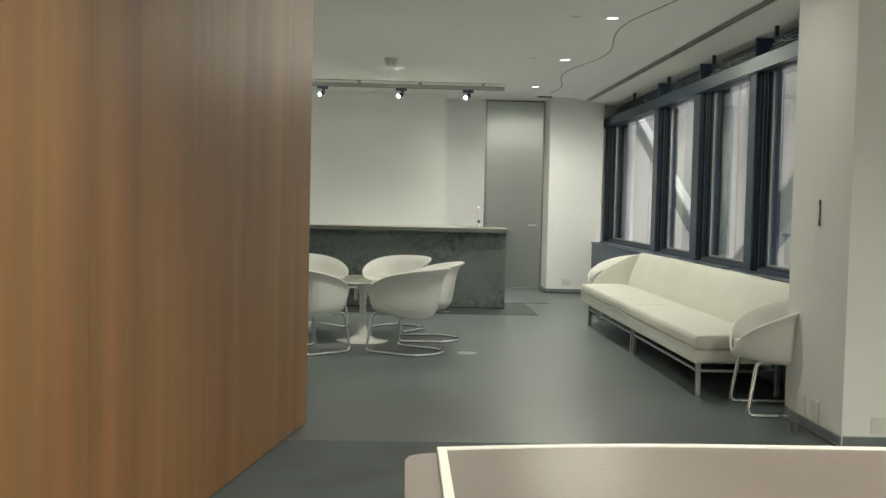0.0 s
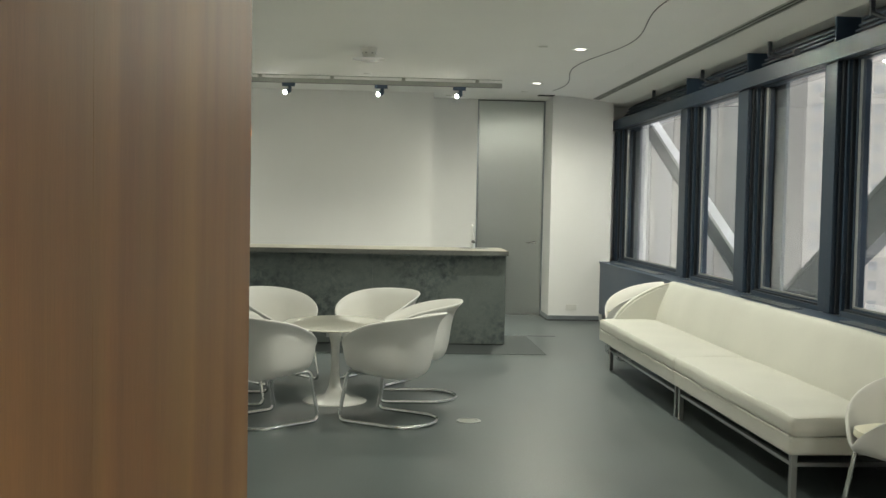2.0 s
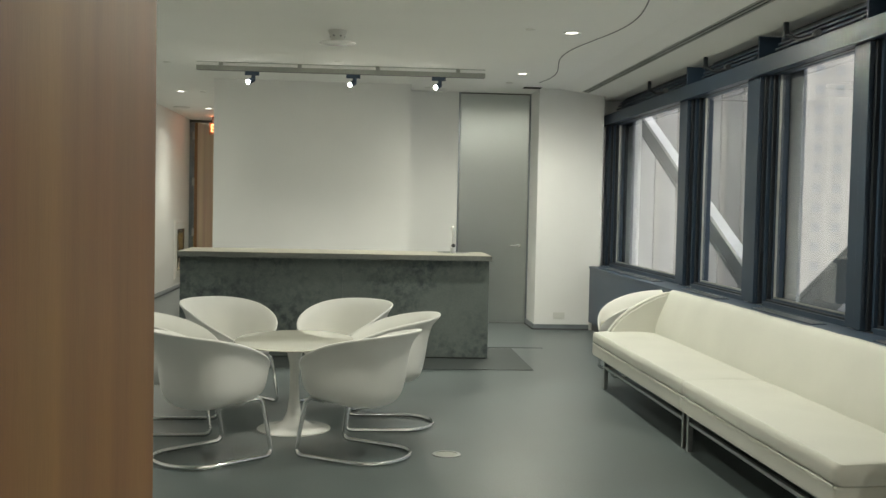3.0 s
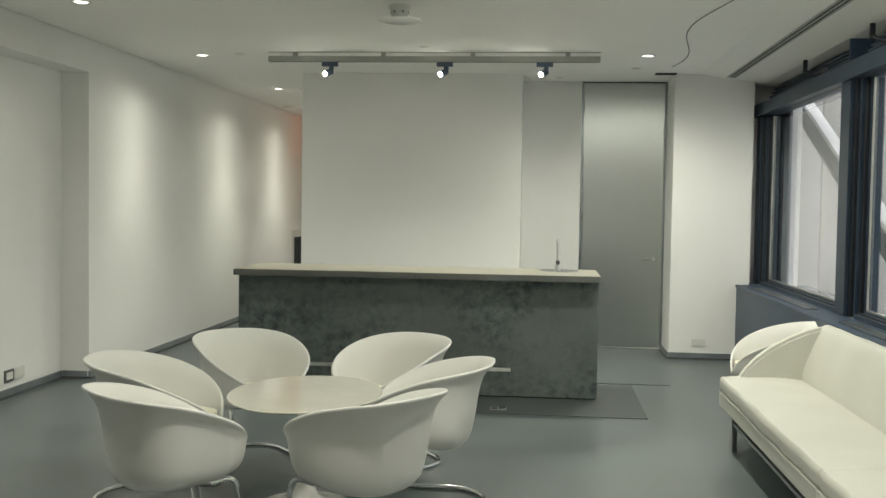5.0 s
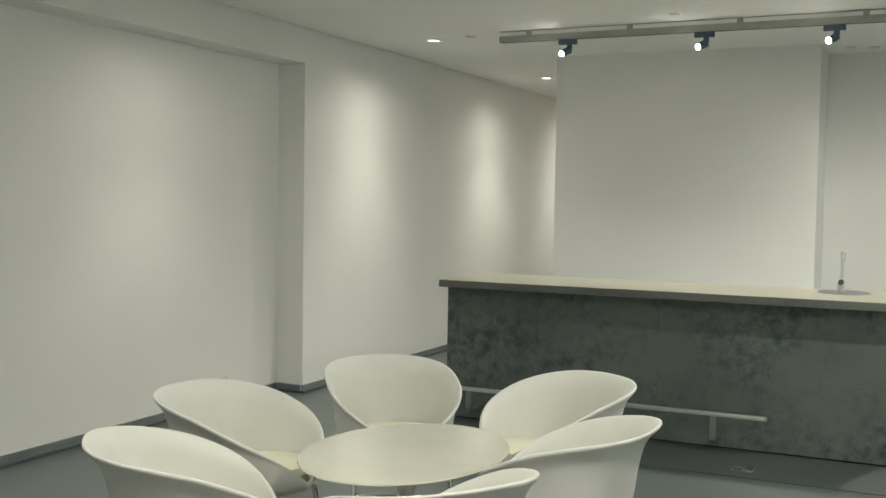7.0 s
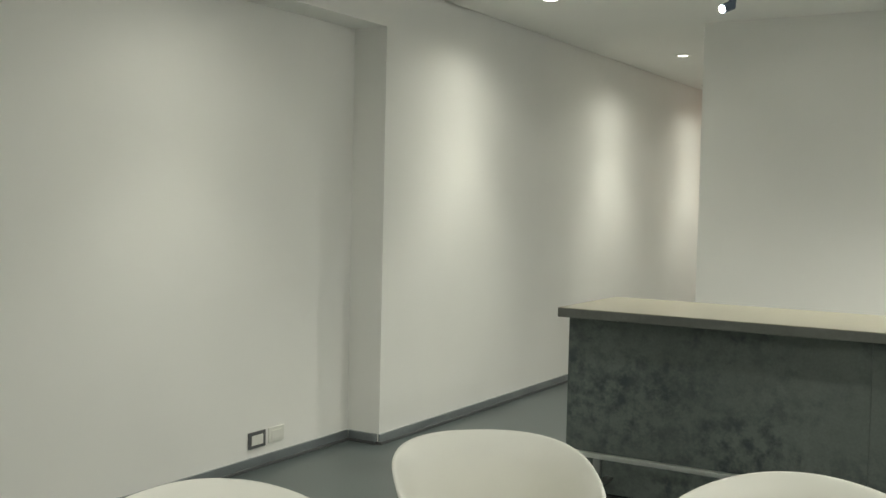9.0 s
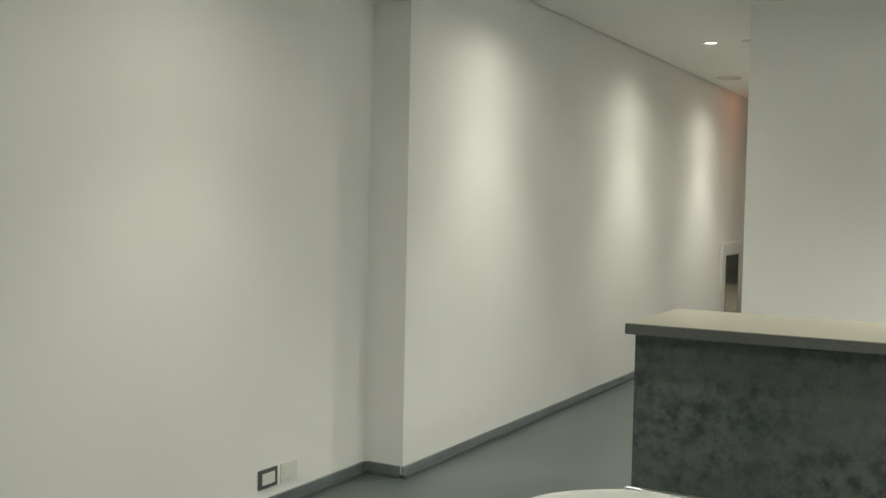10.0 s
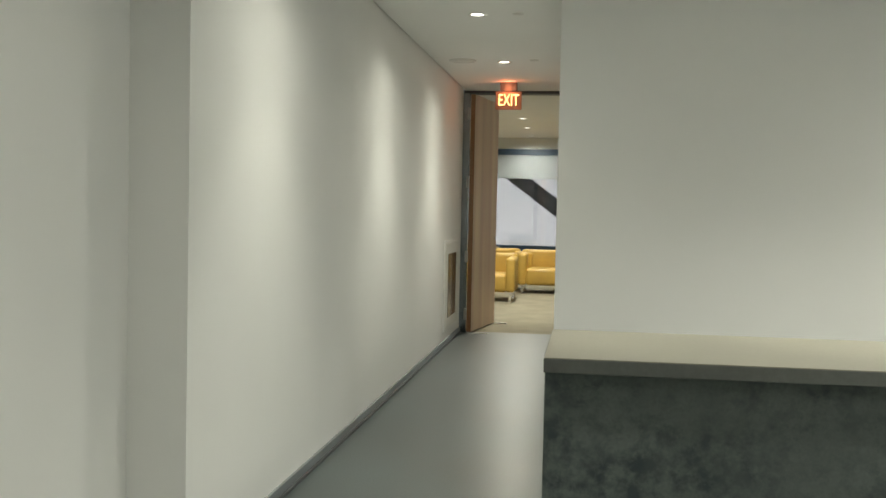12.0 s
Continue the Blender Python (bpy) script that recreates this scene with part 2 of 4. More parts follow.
def part(name, bm, mat, parent=None, label="", smooth=False):
    """Links a bmesh as one object, under a thing where one is given."""
    ob = new(name, mesh_of(name, bm, mat, smooth))
    if parent:
        ob.parent = parent
    return tagged(ob, label=label)


def thing(name, label, category, group="", kind="", at=None):
    ob = new(name)
    ob.empty_display_size = 0.1
    if at:
        ob.location = at
    return tagged(ob, label, category, group, kind)


def one_box(name, x0, x1, y0, y1, z0, z1, mat, r=0.0, parent=None, label=""):
    return part(name, box(bmesh.new(), x0, x1, y0, y1, z0, z1, r), mat, parent, label)


def structure(name, bm, mat, label, category="wall"):
    return tagged(part(name, bm, mat), label, category, kind="structure")


# ---------------------------------------------------------------- plan, in metres
WEST, BLOCK_W, BLOCK_E = -1.66, -0.46, 1.60
BLOCK_S, DOOR_Y, COL_S = 13.58, 14.17, 13.62
HEIGHT = 2.60
WIN = 3.785
CORR_N = 19.30


# ---------------------------------------------------------------- floor, ceiling, walls
structure("floor", box(bmesh.new(), -2.2, 4.0, 5.03, CORR_N, -0.1, 0.0), FLOOR, "smooth grey rubber lounge floor with faint scuffs", "floor")
structure("floor_carpet", box(bmesh.new(), -2.2, 5.0, -3.2, 5.03, -0.1, 0.002), CARPET, "dark charcoal carpet before the lounge floor", "floor")
structure("floor_inlay", box(bmesh.new(), -0.41, 2.52, 10.84, 12.10, -0.02, 0.004), INLAY, "darker floor strip set in round the bar counter", "floor")
structure("floor_lounge", box(bmesh.new(), -6.0, 4.0, CORR_N, 27.0, -0.1, 0.0), BEIGE, "beige carpet of the far sitting room", "floor")
structure("trim_floor_joint", box(bmesh.new(), 2.24, 2.82, 12.148, 12.156, -0.02, 0.003), SHADOWGAP, "thin dark joint in the rubber floor", "trim")

bm = bmesh.new()
box(bm, WEST + 0.018, 3.2, -3.2, CORR_N, HEIGHT, HEIGHT + 0.12)
prism(bm, [(3.2, HEIGHT), (3.79, 2.522), (4.2, 2.522), (4.2, HEIGHT + 0.12), (3.2, HEIGHT + 0.12)], "y", 5.8, 14.4)
box(bm, 3.2, 5.0, -3.2, 5.8, HEIGHT, HEIGHT + 0.12)
structure("ceiling", bm, CEIL, "flat white plaster ceiling sloping down to the windows", "ceiling")
structure("ceiling_reveal", box(bmesh.new(), -2.2, WEST + 0.02, -3.2, CORR_N, HEIGHT + 0.09, HEIGHT + 0.12), SHADOWGAP, "dark shadow gap where ceiling meets wall", "ceiling")
structure("ceiling_lounge", box(bmesh.new(), -6.0, 4.0, CORR_N + 0.14, 26.6, HEIGHT + 0.004, HEIGHT + 0.12), CEIL, "pale ceiling of the far sitting room", "ceiling")

# west wall with its long shallow alcove
bm = bmesh.new()
box(bm, -2.2, WEST, 11.64, CORR_N - 0.1, 0, HEIGHT + 0.09)
box(bm, -2.2, -1.88, 6.4, 11.64, 0, HEIGHT + 0.09)
box(bm, -1.88, WEST, 6.4, 11.64, 2.355, HEIGHT + 0.09)
box(bm, -2.2, WEST, -3.2, 6.4, 0, HEIGHT + 0.09)
structure("wall_west", bm, WALL, "long white painted wall with a shallow alcove")
structure("wall_bar", box(bmesh.new(), BLOCK_W, BLOCK_E, BLOCK_S, CORR_N, 0, HEIGHT), WALL, "plain white wall added out of view block behind the bar")
structure("wall_recess", box(bmesh.new(), BLOCK_E, 2.165, DOOR_Y, DOOR_Y + 0.2, 0, HEIGHT), WALL, "white wall set back beside the steel door")
structure("wall_behind_door", box(bmesh.new(), 2.165, 4.2, DOOR_Y + 0.12, DOOR_Y + 0.3, 0, HEIGHT), WALL, "white wall behind the steel door")
structure("wall_column", box(box(bmesh.new(), 2.985, 3.695, COL_S, DOOR_Y + 0.12, 0, HEIGHT - 0.002), 3.695, 4.2, 13.92, DOOR_Y + 0.12, 0, HEIGHT - 0.002), WALL, "white boxed column between door and windows")
structure("wall_pier", box(bmesh.new(), 3.285, 5.0, 5.03, 5.80, 0.0, HEIGHT), WALL, "white painted pier at the lounge entrance")
# unseen walls, added to close the space behind and bounce lamp light
structure("wall_south", box(bmesh.new(), -2.2, 5.0, -3.4, -3.2, 0, HEIGHT + 0.1), WALL, "plain white wall added out of view")
structure("wall_east", box(bmesh.new(), 5.0, 5.2, -3.4, 5.8, 0, HEIGHT + 0.1), WALL, "plain white wall added out of view")
bm = bmesh.new()
box(bm, -6.2, -6.0, CORR_N, 27, 0, 2.7)
box(bm, 4.0, 4.2, CORR_N, 27, 0, 2.7)
box(bm, -6.0, WEST - 0.02, CORR_N, CORR_N + 0.14, 0, 2.7)
box(bm, BLOCK_W, 4.0, CORR_N, CORR_N + 0.14, 0, 2.7)
structure("wall_lounge", bm, WALL, "cream white walls of the far sitting room")

# wood-panelled wall, standing at a slight angle to the walk
wood = thing("wall_wood", "orange-brown walnut veneer wall with upright grain", "wall", kind="structure", at=(0.585, 5.42, 0))
wood.rotation_euler[2] = radians(-10.0)
for i in range(6):
    one_box("panel", -0.12, 0.0, -(i + 1) * 1.2 + 0.0003, -i * 1.2 - 0.0003, 0.008, HEIGHT - 0.004, WOOD, 0.0005, wood)
one_box("core", -0.115, -0.006, -7.2, -0.006, 0.0, HEIGHT, GREYPL, 0, wood)

# ---------------------------------------------------------------- skirting
def skirting(name, x0, x1, y0, y1):
    sk = thing(name, "low grey metal skirting strip along the wall", "skirting", kind="structure")
    one_box("plate", x0, x1, y0, y1, 0.014, 0.060, BASE, 0.003, sk)
    e = 0.010
    one_box("lip", x0 - (e if x1 - x0 < 0.1 else 0), x1 + (e if x1 - x0 < 0.1 else 0), y0 - (e if y1 - y0 < 0.1 else 0), y1 + (e if y1 - y0 < 0.1 else 0), 0.0, 0.016, GREYPL, 0.002, sk)


skirting("baseboard_west", WEST, WEST + 0.014, 11.63, CORR_N - 0.1)
skirting("baseboard_alcove", -1.88, -1.866, 6.4, 11.626)
skirting("baseboard_alcove_return", -1.866, WEST - 0.012, 11.626, 11.64)
skirting("baseboard_column", 2.972, 3.58, COL_S - 0.014, COL_S)
skirting("baseboard_column_side", 2.971, 2.985, COL_S + 0.012, DOOR_Y - 0.02)
skirting("baseboard_pier_side", 3.271, 3.285, 5.03, 5.79)
skirting("baseboard_pier", 3.29, 5.0, 5.016, 5.03)
skirting("baseboard_recess", BLOCK_E, 2.15, DOOR_Y - 0.014, DOOR_Y)

# ---------------------------------------------------------------- steel door
door = thing("door_1", "tall brushed stainless steel door, closed, with lever handle", "door", kind="structure")
one_box("door_frame", 2.165, 2.185, DOOR_Y - 0.004, DOOR_Y + 0.1, 0, HEIGHT, BASE, 0.002, door)
one_box("door_frame", 2.968, 2.984, DOOR_Y - 0.004, DOOR_Y + 0.1, 0, HEIGHT, BASE, 0.002, door)
one_box("door_head", 2.186, 2.967, DOOR_Y + 0.01, DOOR_Y + 0.1, 2.588, HEIGHT, GREYPL, 0.002, door)
one_box("door_leaf", 2.189, 2.964, DOOR_Y + 0.004, DOOR_Y + 0.05, 0.02, 2.584, STEEL, 0.002, door)
one_box("threshold", 2.187, 2.966, DOOR_Y - 0.02, DOOR_Y + 0.06, 0.0, 0.016, SATIN, 0.002, door)
for z in (0.25, 1.3, 2.35):
    part("hinge", lathe(bmesh.new(), [(0, -0.05), (0.008, -0.05), (0.008, 0.05), (0, 0.05)], (2.187, DOOR_Y - 0.006, z), 12), SATIN, door)
handle = part("lever_handle", tube(bmesh.new(), fillet([(2.885, DOOR_Y, 0.885), (2.885, DOOR_Y - 0.055, 0.885), (2.775, DOOR_Y - 0.055, 0.885)], 0.015), 0.009), CHROME, door, "polished chrome lever handle", True)
part("rosette", tube(bmesh.new(), [Vector((2.885, DOOR_Y + 0.004, 0.885)), Vector((2.885, DOOR_Y - 0.008, 0.885))], 0.018, 20), CHROME, handle)
# flat black sheet under the ceiling, painted for the shade in a recess
one_box("ceiling_shadow_panel", 2.80, 2.984, 13.5, 13.62, HEIGHT - 0.006, HEIGHT - 0.001, SHADOWGAP).name = "ceiling_recess_shade"
tagged(bpy.data.objects["ceiling_recess_shade"], "flat black panel standing for the shade of a ceiling recess", "slot", kind="structure")

# ---------------------------------------------------------------- window wall
structure("wall_window_spandrel", box(bmesh.new(), 3.801, 4.10, 5.8, 13.919, 0, 0.69), WALL, "low wall under the windows")
sill = thing("sill_cabinet", "slate blue metal cabinet with sill under the windows", "cabinet", kind="structure")
for i, (a, b) in enumerate(((5.802, 7.9), (7.902, 9.45), (9.452, 11.0), (11.002, COL_S - 0.001))):
    one_box("front_panel", 3.580, 3.80, a, b, 0.09, 0.672, CABINET, 0.003, sill)
one_box("plinth", 3.62, 3.80, 5.802, COL_S - 0.001, 0.0, 0.088, GREYPL, 0, sill)
one_box("sill_top", 3.570, 3.80, 5.802, COL_S - 0.001, 0.674, 0.697, CABINET, 0.004, sill)
one_box("sill_end", 3.696, 3.80, COL_S - 0.001, 13.919, 0.0, 0.697, CABINET, 0.002, sill)
for k, (a, b) in enumerate(((6.2, 7.5), (8.2, 9.1), (9.75, 10.6), (11.4, 13.2))):
    g = one_box("air_grille", 3.64, 3.73, a, b, 0.697, 0.701, FRAME, 0.001, sill, "slotted air grille in the sill")
    for j in range(4):
        one_box("grille_bar", 3.648 + j * 0.022, 3.656 + j * 0.022, a + 0.01, b - 0.01, 0.701, 0.706, SATIN, 0, g)

# each post: edge of the glass, foot of its plate, far edge of its plate, going south to north
MULLIONS = ((13.66, 13.74, 13.919), (10.83, 10.985, 11.225), (9.32, 9.43, 9.675), (7.815, 7.915, 8.11), (6.27, 6.37, 6.57), (5.80, 5.81, 5.86))


def window_bay(number, south, north):
    """One fixed light between two posts, with its rails, glass and the open slot over it."""
    w = thing(f"window_{number}", "tall fixed window in dark blue-grey stepped frame", "window", kind="structure")
    lo, hi = 0.715, 2.245
    for inset, x0, x1, mat in ((0.0, 3.800, 3.822, FRAME), (0.012, 3.822, 3.846, FRAMEDARK), (0.006, 3.846, 3.868, FRAME), (0.018, 3.868, 3.92, FRAME)):
        one_box("jamb", x0, x1, south, south + inset + 0.012, lo, hi, mat, 0.002, w)
        one_box("bottom_rail", x0, x1, south + inset + 0.012, north, lo - 0.02, lo + 0.012 + inset, mat, 0.002, w)
        one_box("top_rail", x0, x1, south + inset + 0.012, north, hi - 0.004 - inset * 0.3, hi, mat, 0.002, w)
    pane = one_box("pane", 3.888, 3.896, south + 0.03, north - 0.004, lo + 0.028, hi - 0.01, GLASS, 0, w, "clear window glass")
    pane.visible_shadow = False
    bead = bmesh.new()
    box(bead, 3.874, 3.887, north - 0.012, north - 0.003, lo + 0.03, hi - 0.01)
    box(bead, 3.874, 3.887, south + 0.033, south + 0.042, lo + 0.03, hi - 0.01)
    box(bead, 3.874, 3.887, south + 0.044, north - 0.014, lo + 0.032, lo + 0.041)
    part("glazing_bead", bead, ALU, w, "thin pale glazing bead")
    for j, z in enumerate((2.40, 2.435, 2.47)):
        one_box("rib", 3.83 + 0.02 * j, 3.86 + 0.02 * j, south, north, z - 0.006, z + 0.006, FRAME, 0.002, w)
    one_box("slot_back", 3.93, 3.96, south, north, 2.36, 2.522, FRAMEDARK, 0, w)
    y = south + 0.70 * (north - south) if north - south < 2 else 12.06
    arm = part("blind_bracket", box(bmesh.new(), 3.735, 3.765, y - 0.012, y + 0.012, 2.42, 2.515, 0.004), FRAMEDARK, w, "black hooked blind bracket")
    part("bracket_arm", tube(bmesh.new(), fillet([(3.75, y, 2.44), (3.80, y - 0.05, 2.40), (3.82, y - 0.30, 2.385)], 0.03), 0.012), FRAMEDARK, arm, "", True)
    part("roller_end", tube(bmesh.new(), [Vector((3.81, y - 0.30, 2.395)), Vector((3.81, y - 0.34, 2.395))], 0.022, 14), GREYPL, arm, "", True)


def window_post(number, glass, foot, far):
    """A post with a proud plate and a side that steps back to the glass."""
    mu = thing(f"mullion_{number}", "dark blue-grey painted steel window post with stepped side", "mullion", kind="structure")
    one_box("post", 3.80, 3.95, foot + 0.004, far - 0.004, 0.697, 2.236, FRAME, 0.003, mu)
    wide = (far - foot) * 0.42
    one_box("cover_plate", WIN - 0.008, 3.799, foot, foot + wide - 0.006, 0.70, 2.236, FRAME, 0.003, mu)
    one_box("cover_plate", WIN + 0.002, 3.799, foot + wide, far, 0.70, 2.236, FRAME, 0.003, mu)
    run = foot - glass
    # alternate steps darkened: shade of the south-facing side put into the colour
    for k, mat in enumerate((FRAMEDARK, FRAME, FRAMEDARK, FRAME)):
        one_box("step", 3.806 + 0.021 * k, 3.95, glass + run * (3 - k) / 4, glass + run * (4 - k) / 4 - 0.002 * (k % 2), 0.70, 2.240, mat, 0.003, mu)
    if far - foot > 0.1 and number > 1:
        one_box("slot_divider", 3.775, 3.93, foot + 0.03, foot + 0.05, 2.353, 2.51, FRAME, 0.002, mu)


for i, (upper, lower) in enumerate(zip(MULLIONS, MULLIONS[1:])):
    window_bay(i + 1, lower[2], upper[0])
for i, (glass, foot, far) in enumerate(MULLIONS):
    window_post(i + 1, glass, foot, far)
tr = thing("transom", "long dark blue-grey steel transom over the windows", "transom", kind="structure")
one_box("rail", 3.752, 3.95, 5.8, 13.919, 2.245, 2.352, FRAME, 0.004, tr)
one_box("lower_lip", 3.742, 3.78, 5.8, 13.919, 2.236, 2.246, FRAME, 0.002, tr)
structure("wall_window_head", box(bmesh.new(), 3.961, 4.1, 5.8, 13.919, 2.36, 2.7), FRAMEDARK, "dark wall head over the windows")

# linear air slot in the sloping ceiling
def slope(x):
    return HEIGHT - 0.078 * (x - 3.2) / 0.59


slot = thing("linear_air_diffuser", "long narrow grey air slot in the sloping ceiling", "air diffuser")
for x0, x1, m in ((3.428, 3.442, ALU), (3.442, 3.456, SHADOWGAP), (3.456, 3.470, ALU), (3.470, 3.484, SHADOWGAP), (3.484, 3.498, ALU)):
    drop = 0.006 if m is not SHADOWGAP else 0.003
    part("slot_bar" if m is not SHADOWGAP else "slot_gap", prism(bmesh.new(), [(x0, slope(x0) - drop), (x1, slope(x1) - drop), (x1, slope(x1) + 0.01), (x0, slope(x0) + 0.01)], "y", 5.85, 13.52), m, slot)

# wavy joint in the ceiling
bm = bmesh.new()
prev = None
for i in range(121):
    y = 6.0 + 7.1 * i / 120
    x = 2.86 + 0.085 * math.sin(2 * math.pi * (y - 8.9) / 2.95)
    row = [bm.verts.new((x - 0.014, y, HEIGHT - 0.003)), bm.verts.new((x - 0.006, y, HEIGHT - 0.003)), bm.verts.new((x - 0.006, y, HEIGHT + 0.01)), bm.verts.new((x - 0.014, y, HEIGHT + 0.01))]
    if prev:
        for k in range(4):
            bm.faces.new((prev[k], prev[(k + 1) % 4], row[(k + 1) % 4], row[k]))
    prev = row
structure("trim_ceiling_curve", bm, GREYPL, "thin wavy dark joint in the ceiling", "trim")

# ---------------------------------------------------------------- outside the windows
structure("ground", box(bmesh.new(), -400, 600, -400, 900, -30.5, -30), GROUND, "pale snowy city ground far below", "ground")


def brace(label, y0, z0, y1, z1, upper, deep, x=4.35):
    """A built-up steel brace running along the facade, its top edge from one end to the other."""
    b = thing("steel_brace", label, "brace", "diagonal braces outside the windows")
    n = Vector((0, z1 - z0, -(y1 - y0))).normalized()
    if n.z < 0:
        n = -n
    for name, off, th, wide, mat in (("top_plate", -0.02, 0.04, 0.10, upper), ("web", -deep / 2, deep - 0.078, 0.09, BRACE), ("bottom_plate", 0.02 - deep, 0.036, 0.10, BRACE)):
        bm = bmesh.new()
        vs = []
        for y, z in ((y0, z0), (y1, z1)):
            for sx, sn in ((-1, -1), (1, -1), (1, 1), (-1, 1)):
                vs.append(bm.verts.new(Vector((x + sx * wide / 2, y, z)) + n * (off + sn * th / 2)))
        for f in ((0, 1, 2, 3), (4, 5, 6, 7), (0, 1, 5, 4), (1, 2, 6, 5), (2, 3, 7, 6), (3, 0, 4, 7)):
            bm.faces.new([vs[i] for i in f])
        bmesh.ops.recalc_face_normals(bm, faces=bm.faces)
        part(name, bm, mat, b)


brace("diagonal grey steel brace with a pale top flange", 10.4, 0.624, 16.5, 3.43, FLANGE, 0.225)
brace("diagonal dark grey steel brace rising beyond the glass", 10.5, 0.394, 4.6, 3.53, BRACE, 0.33)
# made-up plates stand in for soft bluish bands along the glass edges
for y, end in ((13.47, 14.30), (9.20, 9.62)):
    fin = thing("glass_edge_band", "pale blue-grey plate standing for a soft band at the glass edge", "fin", "fins outside the windows")
    one_box("plate", 3.985, 4.010, y, end, -1.0, 5.0, OUTER, 0.004, fin)
    one_box("back_strip", 4.010, 4.045, end - 0.03, end - 0.01, -1.0, 5.0, OUTER, 0.003, fin)


def tower(name, label, x0, x1, y0, y1, top, mat, storeys, bays, w, h, low=-14):
    """A far building with its window openings built in rows."""
    t = thing(name, label, "building")
    one_box("wall", x0, x1, y0, y1, -30, top, mat, 0, t)
    one_box("roof", x0 - 0.3, x1 + 0.3, y0 - 0.3, y1 + 0.3, top, top + 0.6, mat, 0, t)
    me = mesh_of("window", box(bmesh.new(), -w / 2, w / 2, -0.02, 0.02, -h / 2, h / 2), DARKWIN)
    for s in range(storeys):
        for b in range(bays):
            ob = new("window", me)
            ob.parent = t
            z = low + 3.3 * s
            ob.location = (x0 + (b + 0.5) * (x1 - x0) / bays, y0 - 0.012, z)
    return t


tower("apartment_tower", "pale concrete tower with rows of small windows", 71.5, 96.0, 170, 190, 80, CONCRETE, 26, 7, 1.5, 1.5, -34)
tower("office_tower", "hazy grey tower with wide upright bays", 99.0, 175.0, 160, 190, 90, CONCRETE, 20, 12, 3.2, 2.0, -28)
mist = thing("distant_tower", "hazy pale grey distant tower", "building")
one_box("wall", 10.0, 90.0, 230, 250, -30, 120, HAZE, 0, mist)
for i in range(16):
    one_box("pier", 11.0 + i * 5.0, 12.2 + i * 5.0, 229, 230, -30, 120, CONCRETE, 0, mist)

# ---------------------------------------------------------------- bar counter
bar = thing("bar_counter", "dark mottled steel bar counter with pale worktop", "bar counter")
for a, b in ((-0.415, 0.9565), (0.9575, 2.212)):
    one_box("front_panel", a, b, 11.43, 11.46, 0.012, 0.852, PATINA, 0.002, bar, "dark blackened steel panel with cloudy stains")
one_box("side_panel", -0.417, -0.390, 11.461, 11.96, 0.012, 0.852, PATINA, 0.002, bar)
one_box("side_panel", 2.190, 2.217, 11.461, 11.96, 0.012, 0.852, PATINA, 0.002, bar)
one_box("carcass", -0.385, 2.185, 11.465, 11.95, 0.02, 0.84, GREYPL, 0, bar)
one_box("plinth", -0.40, 2.20, 11.45, 11.94, 0.004, 0.012, SHADOWGAP, 0, bar)
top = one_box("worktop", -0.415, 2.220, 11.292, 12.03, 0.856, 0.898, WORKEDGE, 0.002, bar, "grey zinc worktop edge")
one_box("top_sheet", -0.413, 2.218, 11.294, 12.028, 0.898, 0.9005, WORKTOP, 0, top, "zinc top surface with cream reflection put into its colour")
rail = part("foot_rail", box(bmesh.new(), -0.39, 1.602, 11.262, 11.292, 0.216, 0.240, 0.004), BRIGHT, bar, "bright steel foot rail")
for x in (-0.187, 0.56, 1.314):
    br = box(bmesh.new(), x - 0.018, x + 0.018, 11.264, 11.284, 0.09, 0.216, 0.002)
    box(br, x - 0.018, x + 0.018, 11.264, 11.43, 0.082, 0.10, 0.002)
    part("bracket", br, SATIN, rail)

basin = part("basin", lathe(bmesh.new(), [(0.15, 0.003), (0.155, 0.003), (0.155, 0.0), (0.15, -0.0)], (1.935, 11.84, 0.901), 40), SATIN, bar, "round steel basin rim", True)
part("bowl", lathe(bmesh.new(), [(0, 0.0005), (0.149, 0.0015)], (1.935, 11.84, 0.901), 40), GREYPL, basin, "dark sunken basin bowl")
tap = thing("tap", "slim polished chrome tap on the worktop", "tap")
part("base", lathe(bmesh.new(), [(0, 0), (0.022, 0), (0.022, 0.045), (0.014, 0.055), (0, 0.055)], (1.925, 11.78, 0.9005), 20), BRIGHT, tap, "", True)
part("spout", tube(bmesh.new(), fillet([(1.925, 11.78, 0.95), (1.925, 11.78, 1.105), (1.925, 11.80, 1.13), (1.925, 11.90, 1.125), (1.925, 11.905, 1.09)], 0.022), 0.012, 14), BRIGHT, tap, "", True)
part("knob", tube(bmesh.new(), [Vector((1.925, 11.76, 0.968)), Vector((1.925, 11.725, 0.968))], 0.016, 16), GREYPL, tap, "small black knob", True)

# ---------------------------------------------------------------- shell chair
def spline(points, per=4):
    """A smooth polyline through the points."""
    pts = [Vector(p) for p in points]
    pts = [pts[0] * 2 - pts[1]] + pts + [pts[-1] * 2 - pts[-2]]
    out = []
    for a, b, c, d in zip(pts, pts[1:], pts[2:], pts[3:]):
        for k in range(per):
            t = k / per
            out.append(0.5 * (2 * b + (c - a) * t + (2 * a - 5 * b + 4 * c - d) * t * t + (3 * b - a - 3 * c + d) * t ** 3))
    out.append(pts[-2])
    return out


